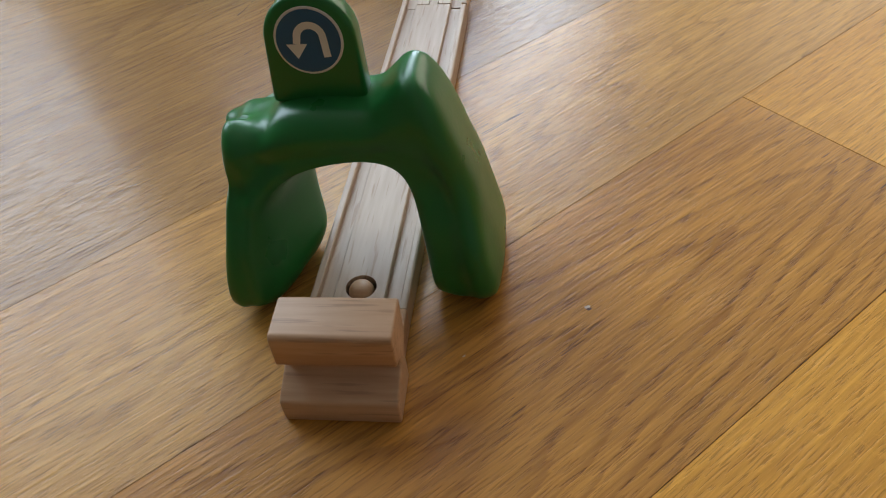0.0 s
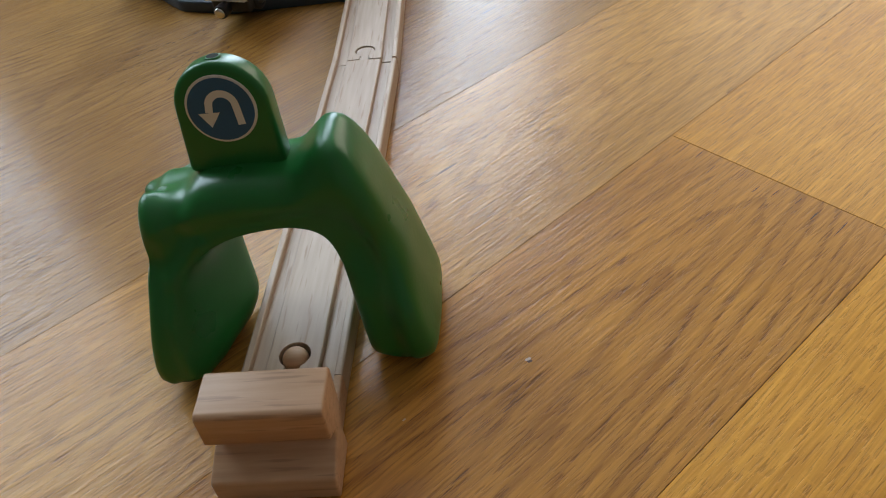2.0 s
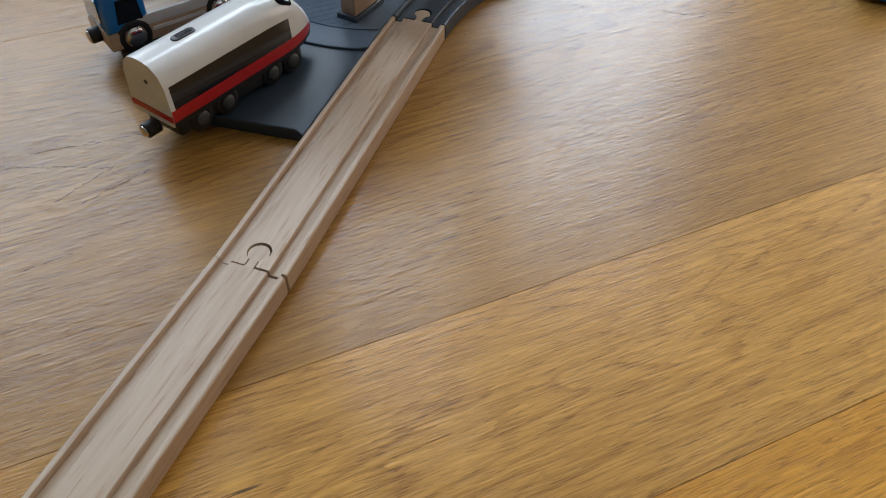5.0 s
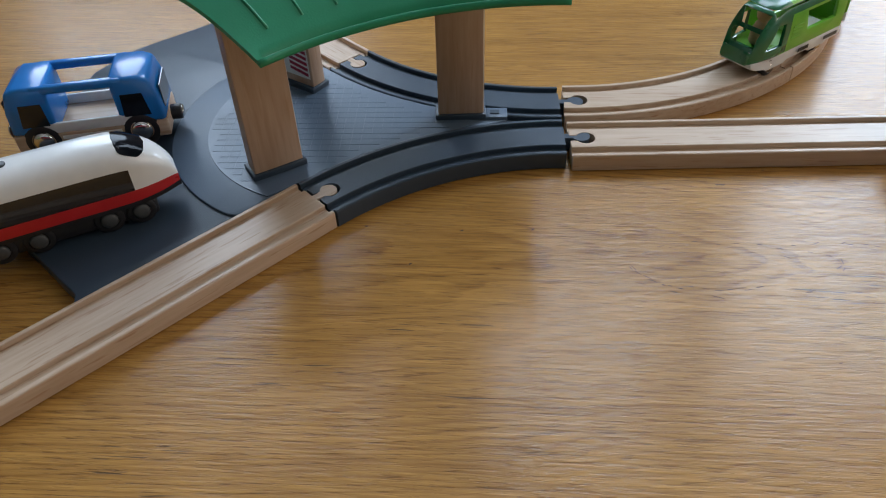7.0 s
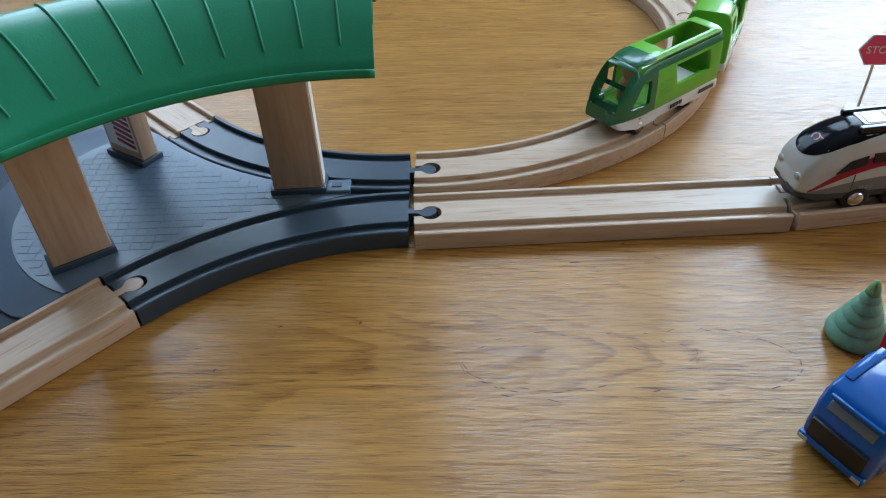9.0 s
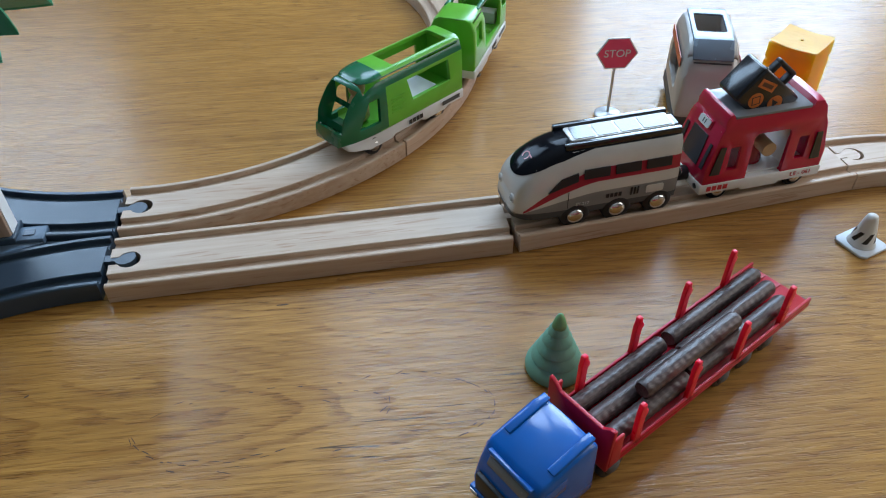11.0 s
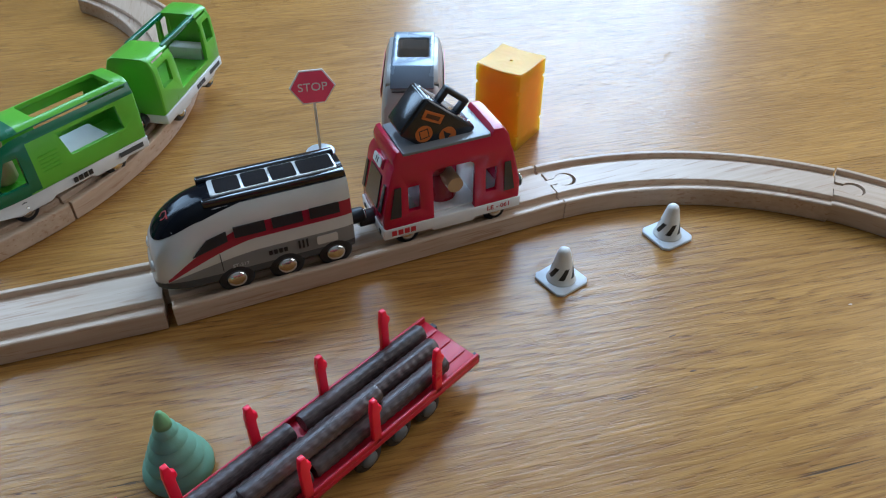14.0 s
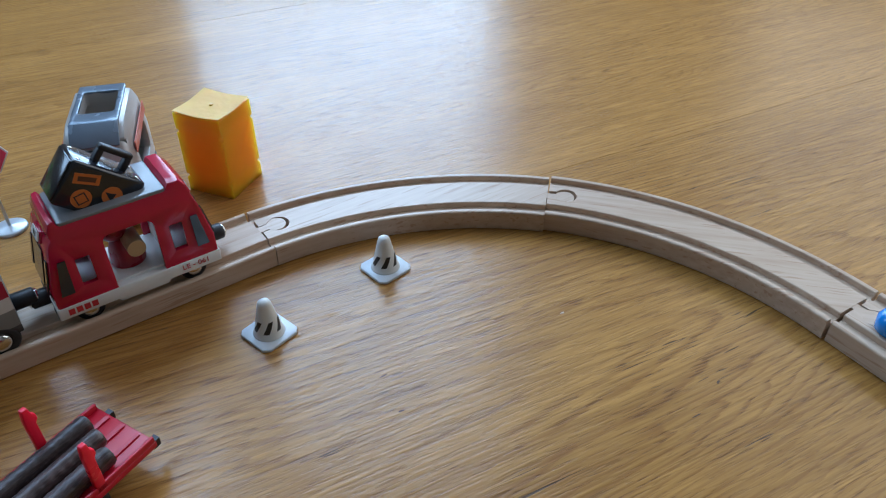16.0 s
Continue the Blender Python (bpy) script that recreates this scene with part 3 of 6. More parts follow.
def pillar(p0, p1, mirrored, label=""):
    """A flat upright of wood whose face runs from p0 to p1, with a plastic foot and a printed sticker behind."""
    if mirrored:
        p0, p1 = flip(p1), flip(p0)
    a = math.degrees(math.atan2(p1[1] - p0[1], p1[0] - p0[0]))
    w = math.hypot(p1[0] - p0[0], p1[1] - p0[1])
    m = pose((p0[0] + p1[0]) / 2, (p0[1] + p1[1]) / 2, 0.0105, 0, 0, a)
    foot = part("pillar_foot", boxed(-w / 2 - 0.002, w / 2 + 0.002, -0.002, 0.015, 0.0, 0.0045), SLATE, station, m=m, bevel=0.0007)
    p = part("pillar", boxed(-w / 2, w / 2, 0.0, 0.012, 0.003, 0.124), BEECH_UP, station, "plain beech wood pillar", m=m, bevel=0.0006)
    part("sticker", boxed(-w / 2 + 0.002, w / 2 - 0.002, 0.0121, 0.0124, 0.010, 0.115), STICKER_WHITE, p)
    for k in range(9):
        part("stripe", prism(bmesh.new(), [(-w / 2 + 0.003, 0.012 + k * 0.0042), (w / 2 - 0.012, 0.0145 + k * 0.0042), (w / 2 - 0.012, 0.0168 + k * 0.0042), (-w / 2 + 0.003, 0.0143 + k * 0.0042)], 0.0, 0.0003,
                             Matrix.Translation((0, 0.01275, 0)) @ pose(0, 0, 0, 90)), STRIPE_RED, p)
    part("edge_strip", boxed(w / 2, w / 2 + 0.0006, 0.002, 0.0118, 0.004, 0.122), STICKER_WHITE, p)


P1 = ((-0.040, 0.5135), (-0.0335, 0.5445))
P2 = ((-0.0090, 0.6385), (0.0115, 0.6605))
for mir in (False, True):
    pillar(*P1, mir)
pillar(*P2, False)


box_part = part("switch_box", boxed(-0.0085, 0.0085, -0.0060, 0.0060, 0.0085, 0.0128), SLATE_LIGHT, station, "small grey plastic box", m=pose(0.0140, 0.6690, 0, 0, 0, 45), bevel=0.0006)
part("button", boxed(-0.0030, 0.0030, -0.0022, 0.0022, 0.0126, 0.0134), SLATE, box_part)


def canopy(mirrored):
    root = thing("station_canopy", "green ribbed plastic canopy resting on wooden pillars", "toy canopy", group="station canopies")
    t1 = radians(137.2)
    NU, NT = 16, 40

    def at(k, u, dz=0.0):
        t0 = radians(188.0 + 2.0 * u)
        th = t0 + (t1 - t0) * k
        tip = max(0.0, 1 - k / 0.22) ** 1.8
        r0 = 0.199 - 0.023 * k
        r1 = 0.277 - 0.028 * k + 0.010 * tip
        r = r0 + (r1 - r0) * u
        rise = math.sin(math.pi / 2 * min(1.0, u / 0.7)) if u < 0.7 else 1.0 - (0.82 - 0.42 * tip) * ((u - 0.7) / 0.3) ** 2
        z = 0.1185 + 0.0035 * k + (0.034 - 0.004 * k - 0.010 * tip) * rise + dz
        p = (SC[0] + r * math.cos(th), SC[1] + r * math.sin(th))
        p = flip(p) if mirrored else p
        return (p[0], p[1], z)

    bm = bmesh.new()
    grid = [[[bm.verts.new(at(k / NT, u / NU, dz)) for u in range(NU + 1)] for k in range(NT + 1)] for dz in (0.0, -0.0026)]
    for lay in (0, 1):
        for k in range(NT):
            for u in range(NU):
                g = grid[lay]
                bm.faces.new((g[k][u], g[k + 1][u], g[k + 1][u + 1], g[k][u + 1]))
    rim = [(k, 0) for k in range(NT)] + [(NT, u) for u in range(NU)] + [(k, NU) for k in range(NT, 0, -1)] + [(0, u) for u in range(NU, 0, -1)]
    for (a, b), (c, d) in zip(rim, rim[1:] + rim[:1]):
        bm.faces.new((grid[0][a][b], grid[0][c][d], grid[1][c][d], grid[1][a][b]))
    part("roof_shell", bm, CANOPY_GREEN, root, smooth=True).modifiers.new("split", "EDGE_SPLIT").split_angle = radians(55)
    # rolled lip along the low edge
    bm = bmesh.new()
    rings = []
    for k in range(NT + 1):
        c = Vector(at(k / NT, 0.0, -0.0014))
        out = (c - Vector(at(k / NT, 0.05, -0.0014))).normalized()
        rings.append([bm.verts.new(c + out * 0.0014 * math.cos(b) + Vector((0, 0, 0.0019 * math.sin(b)))) for b in (2 * math.pi * j / 8 for j in range(8))])
    for p, q in zip(rings, rings[1:]):
        for j in range(8):
            bm.faces.new((p[j], p[(j + 1) % 8], q[(j + 1) % 8], q[j]))
    bm.faces.new(rings[0][::-1]), bm.faces.new(rings[-1])
    part("edge_lip", bm, CANOPY_GREEN, root, smooth=True)
    for i in range(9):
        k = 0.085 + i * 0.103
        bm = bmesh.new()
        rows = []
        for u in range(2, NU + 1):
            uu = u / NU
            rows.append([bm.verts.new(at(k + d, uu, h)) for d, h in ((-0.0042, 0.0), (-0.0022, 0.0010), (0.0022, 0.0010), (0.0042, 0.0))])
        for p, q in zip(rows, rows[1:]):
            for j in range(3):
                bm.faces.new((p[j], p[j + 1], q[j + 1], q[j]))
        bm.faces.new(rows[0]), bm.faces.new(rows[-1][::-1])
        part("rib", bm, CANOPY_GREEN, root, smooth=True)
    # near-black discs on the unpierced shell paint the shade inside round holes
    for k, u, r in ((0.185, 0.63, 0.0036), (0.155, 0.60, 0.0016), (0.72, 0.63, 0.0036)):
        x, y, z = at(k, u)
        part("hole_shade_disc", lathe(bmesh.new(), [(r, z - 0.002), (r, z + 0.0003), (r * 0.3, z + 0.0004)], 16, Matrix.Translation((x, y, 0))), HOLE_DARK, root)
    return root


canopy(False)
canopy(True)
fx, fy = flip((SA[0], SA[1] - 0.0015))
track_piece(line(fx - 0.072, fy, 0, 0.072))

# ---- vehicles ----
def loft(bm, rings, mats=None, caps=True):
    """Skins rings of equal count; mats gives a material number for each strip."""
    vs = [[bm.verts.new(p) for p in r] for r in rings]
    n = len(vs[0])
    for a, b in zip(vs, vs[1:]):
        for i in range(n):
            f = bm.faces.new((a[i], a[(i + 1) % n], b[(i + 1) % n], b[i]))
            if mats:
                f.material_index = mats[i]
    if caps:
        for r in (vs[0][::-1], vs[-1]):
            bm.faces.new(r)
    return bm


def lettering(text, size, mat, parent, m, name="lettering", depth=0.00015):
    cu = bpy.data.curves.new("t", "FONT")
    cu.body, cu.size, cu.align_x, cu.align_y, cu.extrude = text, size, "CENTER", "CENTER", depth
    o = new("t", cu)
    bpy.context.view_layer.update()
    me = bpy.data.meshes.new_from_object(o.evaluated_get(bpy.context.evaluated_depsgraph_get()))
    bpy.data.objects.remove(o)
    bpy.data.curves.remove(cu)
    me.name = name
    me.materials.clear()
    me.materials.append(mat)
    ob = new(name, me)
    ob.parent, ob.matrix_basis = parent, m
    return ob


def rounded(x0, x1, y0, y1, r, n=4):
    pts = []
    for cx, cy, a0 in ((x1 - r, y1 - r, 0), (x0 + r, y1 - r, 90), (x0 + r, y0 + r, 180), (x1 - r, y0 + r, 270)):
        for i in range(n + 1):
            a = radians(a0 + 90 * i / n)
            pts.append((cx + r * math.cos(a), cy + r * math.sin(a)))
    return pts


def wheel(parent, x, y, z, r, side, hub=CHROME, w=0.006, tyre=SATIN_BLACK):
    """A wheel whose outer face looks to side (+1 or -1 in y)."""
    m = Matrix.Translation((x, y, z)) @ pose(0, 0, 0, -90 * side)
    t = part("wheel", lathe(bmesh.new(), [(r * 0.5, -w), (r * 0.94, -w), (r, -w * 0.85), (r, -0.0008), (r * 0.9, 0.0), (r * 0.62, 0.0), (r * 0.60, -0.0006)], 28), tyre, parent, m=m, smooth=True)
    t.modifiers.new("split", "EDGE_SPLIT").split_angle = radians(50)
    part("hub", lathe(bmesh.new(), [(r * 0.56, -0.001), (r * 0.56, 0.0004), (r * 0.48, 0.0011), (r * 0.30, 0.0017), (r * 0.1, 0.0019)], 24), hub, t, "domed chrome hub", smooth=True)
    return t


def coupling(parent, x, z, out, long=0.007):
    """A black coupling stub with a chrome magnet face, pointing along out in x."""
    c = part("coupling", cyl(bmesh.new(), 0.0046, (x, 0, z), (x + out * long, 0, z), 24), SATIN_BLACK, parent, bevel=0.0006)
    part("magnet", lathe(bmesh.new(), [(0.0036, 0), (0.0036, 0.0008), (0.0026, 0.0014), (0.0008, 0.0016)], 20, Matrix.Translation((x + out * long, 0, z)) @ pose(0, 0, 0, 0, 90 * out)), CHROME, c, smooth=True)


def smoothstep(a, b, x):
    t = max(0.0, min(1.0, (x - a) / (b - a)))
    return t * t * (3 - 2 * t)


def engine(m):
    root = thing("toy_locomotive", "white and grey streamlined toy locomotive with black roof and red stripe", "toy train", m)
    L = 0.052
    rings = []
    xs = [-0.052, -0.0515, -0.049] + [-0.044 + i * 0.004 for i in range(14)] + [0.012 + 0.040 * math.sin(math.pi / 2 * i / 15) for i in range(1, 16)]

    def sect(x):
        k = max(0.0, (x - 0.012) / 0.040)
        k = min(k, 0.999)
        arch = math.sqrt(1 - k ** 2.1)
        zt = 0.0265 + 0.0275 * (1 - k ** 2.2) ** 0.75 - 0.006 * max(0.0, (k - 0.97) / 0.03)
        tail = 1.0 - 0.05 * smoothstep(-0.047, -0.052, x)
        wb = 0.0168 * (1 - 0.05 * k ** 3 - 0.16 * max(0, (k - 0.7) / 0.3) ** 3) * tail
        wt = 0.0122 * (1 + 0.10 * k ** 2 - 0.20 * max(0, (k - 0.8) / 0.2) ** 2) * tail
        q = max(0.0, x / 0.047)
        q = min(q, 1.0)
        z1 = 0.0095 + 0.0028 * k ** 3
        r0 = 0.0278 - 0.0163 * q ** 1.5
        r1 = 0.0375 - 0.0245 * q ** 1.55
        z2 = 0.0200 - 0.0080 * q ** 1.4
        zr = zt - 0.0085 + 0.0030 * k ** 2
        zr = max(zr, 0.0150)
        r1 = min(r1, zr - 0.0006)
        r0 = min(r0, r1 - 0.0002)
        z2 = min(z2, r0 - 0.0002)

        def wid(z):
            f = max(0.0, min(1.0, (z - 0.012) / max(1e-6, zr - 0.012)))
            return wb + (wt * 1.12 - wb) * f ** 1.7
        zb = 0.0030 + 0.0040 * max(0, (k - 0.5) / 0.5) ** 2
        half = [(wb * 0.80, zb), (wb * 0.97, zb + 0.0014), (wb, z1), (wid(z2), z2), (wid(r0), r0), (wid(r1), r1), (wid(zr), zr), (wt * 0.93, zt - 0.0038), (wt * 0.62, zt - 0.0010), (wt * 0.25, zt)]
        return [(x, y, z) for y, z in half] + [(x, -y, z) for y, z in half[::-1]]

    rings = [sect(x) for x in xs]
    for grow, f in ((0.0009, 0.86), (0.0014, 0.62), (0.0017, 0.30)):
        rings.append([(0.052 + grow, y * f, 0.0135 + (z - 0.0135) * f) for x, y, z in sect(0.052)])
    side = [0, 0, 1, 2, 3, 2, 2, 4, 4]
    mats = side + [4] + side[::-1] + [0]
    bm = loft(bmesh.new(), rings, mats)
    for f in bm.faces:
        c = f.calc_center_median()
        if c.x > 0.0195 and f.material_index == 4:
            f.material_index = 2
        if f.material_index == 3 and c.x > 0.0465:
            f.material_index = 2
        if len(f.verts) > 4:
            f.material_index = 5 if c.x < 0 else 2
    body = part("body", bm, [DARK_GREY, WARM_GREY, PEARL, STRIPE_RED, GLOSS_BLACK, WARM_GREY], root, smooth=True)
    bpy.context.view_layer.update()
    # black windscreen laid on the nose: rounded below, running up into the black roof
    ray = Vector((-math.cos(radians(40)), 0, -math.sin(radians(40))))
    up = Vector((ray.z, 0, -ray.x))
    w0, w1 = -0.0170, 0.0275
    bm = bmesh.new()
    grid = []
    for i in range(29):
        t = (i / 28) ** 1.6
        w = w0 + (w1 - w0) * t
        half = 0.0131 * (1 - (1 - min(1.0, t / 0.42)) ** 2.6) ** 0.5 * (1 - 0.16 * max(0.0, (t - 0.6) / 0.4))
        row = []
        for j in range(17):
            o = Vector((0, half * (j / 8 - 1), 0)) + up * w - ray * 0.2 + Vector((0.030, 0, 0.040))
            hit, p, nrm, _ = body.ray_cast(o, ray)
            row.append(bm.verts.new(p + nrm * 0.00025) if hit else None)
        grid.append(row)
    for a, b in zip(grid, grid[1:]):
        for j in range(16):
            q = (a[j], a[j + 1], b[j + 1], b[j])
            if all(q):
                bm.faces.new(q)
    bmesh.ops.remove_doubles(bm, verts=bm.verts[:], dist=0.00002)
    part("windscreen", bm, SCREEN_BLACK, root, "glossy black wrap-round windscreen", smooth=True)
    body.modifiers.new("split", "EDGE_SPLIT").split_angle = radians(58)
    # roof: two rails, a pale frame and four dark panes
    frame = part("roof_frame", prism(bmesh.new(), rounded(-0.0490, 0.0165, -0.0066, 0.0066, 0.0015), 0.0528, 0.0546), PEARL, root, "pale frame round four dark roof panes", bevel=0.0004)
    for i in range(4):
        x0 = (-0.0478, -0.0280, -0.0136, 0.0008)[i]
        part("pane", prism(bmesh.new(), rounded(x0, x0 + (0.0184 if i == 0 else 0.0130), -0.0057, 0.0057, 0.0012), 0.0540, 0.0550), GLOSS_BLACK, frame)
    for s in (1, -1):
        part("roof_rail", prism(bmesh.new(), rounded(-0.0515, 0.0215, s * 0.0095 - 0.0018, s * 0.0095 + 0.0018, 0.0012), 0.0508, 0.0552), GLOSS_BLACK, root, bevel=0.0008)
        for i in range(4):
            x0 = -0.0453 + i * 0.0197
            wd = 0.0160 if i < 3 else 0.0185
            zs = (0.0293, 0.0358) if i < 3 else (0.0285, 0.0345)
            lean = 0.0 if i < 3 else 0.0062
            pts = [(x0, zs[0]), (x0 + wd, zs[0] - lean * 0.85), (x0 + wd * 0.55, zs[1] - lean * 0.45), (x0, zs[1])] if i == 3 else [(x0, zs[0]), (x0 + wd, zs[0]), (x0 + wd, zs[1]), (x0, zs[1])]
            y0 = 0.01580 if i < 3 else 0.01575
            w = part("window", prism(bmesh.new(), pts, -0.0004, 0.0004, Matrix.Translation((0, s * y0, 0)) @ pose(0, 0, 0, 90)), SATIN_BLACK, root)
            w.matrix_basis = Matrix.Translation((0, 0, 0.0325)) @ pose(0, 0, 0, s * 7.5) @ Matrix.Translation((0, 0, -0.0325))
        # maker's mark as plain bars, three slashes, the shop mark as a pale plate
        for k in range(4):
            part("mark", boxed(-0.0150 + k * 0.0027, -0.0131 + k * 0.0027, -0.0001, 0.0002, 0.0138, 0.0168, Matrix.Translation((0, s * 0.01690, 0))), SATIN_BLACK, root)
        for k in range(3):
            part("slash", boxed(-0.0262 + k * 0.0021, -0.0252 + k * 0.0021, -0.0001, 0.0002, 0.0130, 0.0188, Matrix.Translation((0, s * 0.01685, 0))), SATIN_BLACK, root)
        part("badge", prism(bmesh.new(), rounded(-0.0425, -0.0310, 0.0122, 0.0182, 0.0012), -0.0001, 0.0002, Matrix.Translation((0, s * 0.01690, 0)) @ pose(0, 0, 0, 90)), PEARL, root)
        lettering("ST-217", 0.0030, PEARL, root, Matrix.Translation((0.010, s * 0.0172, 0.0128)) @ pose(0, 0, 0, 90, 0, 0 if s < 0 else 180))
        part("seam", boxed(0.0190, 0.0194, -0.0001, 0.00025, 0.0105, 0.0232, Matrix.Translation((0, s * 0.01655, 0))), SATIN_BLACK, root)
        hit, p, nrm, _ = body.ray_cast(Vector((0.2, s * 0.0098, 0.0205)), Vector((-1, 0, 0)))
        lm = Matrix.Translation(p) @ nrm.to_track_quat("Z", "Y").to_matrix().to_4x4()
        lamp = part("headlight", lathe(bmesh.new(), [(0.0031, -0.002), (0.0031, 0.0003), (0.0028, 0.0008), (0.0024, 0.0009), (0.0022, 0.0003)], 20, lm), PEARL, root, smooth=True)
        part("lens", lathe(bmesh.new(), [(0.0023, 0.0004), (0.0018, 0.0010), (0.0006, 0.0013)], 16, lm), HEADLIGHT, lamp, "unlit clear grey lens", smooth=True)
        for x in (0.0135, -0.0135, -0.0405):
            wheel(root, x, s * 0.0168, 0.0030, 0.0095, s)
    part("underframe", boxed(-0.049, 0.036, -0.0095, 0.0095, 0.0006, 0.0045), SATIN_BLACK, root, bevel=0.001)
    part("bumper", prism(bmesh.new(), [(0.034 + 0.0178 * math.cos(a), 0.0148 * math.sin(a)) for a in (radians(-90 + 180 * i / 12) for i in range(13))], 0.0022, 0.0085), DARK_GREY, root, bevel=0.0012)
    # a small red emblem on the windscreen
    bm = bmesh.new()
    for i in range(15):
        a0, a1 = radians(-60 + i * 20), radians(-60 + (i + 1) * 20)
        v = [bm.verts.new((r * math.cos(a), r * math.sin(a), 0)) for r, a in ((0.0021, a0), (0.0029, a0), (0.0029, a1), (0.0021, a1))]
        bm.faces.new(v)
    box(bm, 0.0015, 0.0048, 0.0016, 0.0024, -0.0001, 0.0001)
    hit, p, nrm, _ = body.ray_cast(Vector((0.030, 0, 0.040)) - ray * 0.2 - up * 0.0040, ray)
    part("emblem", bm, EMBLEM_RED, root, m=Matrix.Translation(p + nrm * 0.0005) @ nrm.to_track_quat("Z", "Y").to_matrix().to_4x4() @ pose(0, 0, 0, 0, 0, 0))
    coupling(root, -0.0515, 0.0105, -1, 0.0110)
    return root


def doll(mat, m, name="toy_passenger", label="small plain turned toy figure in dark red"):
    bm = lathe(bmesh.new(), [(0.0055, 0.0), (0.0068, 0.002), (0.0066, 0.010), (0.0045, 0.0155), (0.0030, 0.0165), (0.0048, 0.019), (0.0054, 0.0225), (0.0046, 0.026), (0.0020, 0.0282)], 24)
    ob = part(name, bm, mat, m=m, smooth=True)
    ob.modifiers.new("split", "EDGE_SPLIT").split_angle = radians(60)
    return tagged(ob, label, "toy figure")


def seated_figure(m):
    """A dark red turned body with a round head, a dark cap and a wooden peg through it for arms."""
    bm = lathe(bmesh.new(), [(0.0082, 0.0), (0.0086, 0.0015), (0.0076, 0.0080), (0.0058, 0.0135), (0.0030, 0.0150)], 28)
    ball = [(max(0.0002, 0.0070 * math.sin(math.pi * i / 14)), -0.0070 * math.cos(math.pi * i / 14)) for i in range(15)]
    first = len(bm.faces)
    lathe(bm, ball, 28, Matrix.Translation((0.0034, 0, 0.0205)))
    for f in list(bm.faces)[first:]:
        c = f.calc_center_median() - Vector((0.0034, 0, 0.0205))
        if c.normalized().dot(Vector((0.45, 0, 0.89))) > 0.62:
            f.material_index = 2
    first = len(bm.faces)
    cyl(bm, 0.0043, (-0.0026, -0.0146, 0.0140), (-0.0026, 0.0146, 0.0140), 24)
    for f in list(bm.faces)[first:]:
        f.material_index = 1
    ob = part("toy_passenger", bm, [DOLL_RED, FIGURE_WOOD, FIGURE_CAP], m=m, smooth=True)
    ob.modifiers.new("split", "EDGE_SPLIT").split_angle = radians(50)
    return tagged(ob, "dark red toy figure with wooden peg arms in the wagon door", "toy figure")


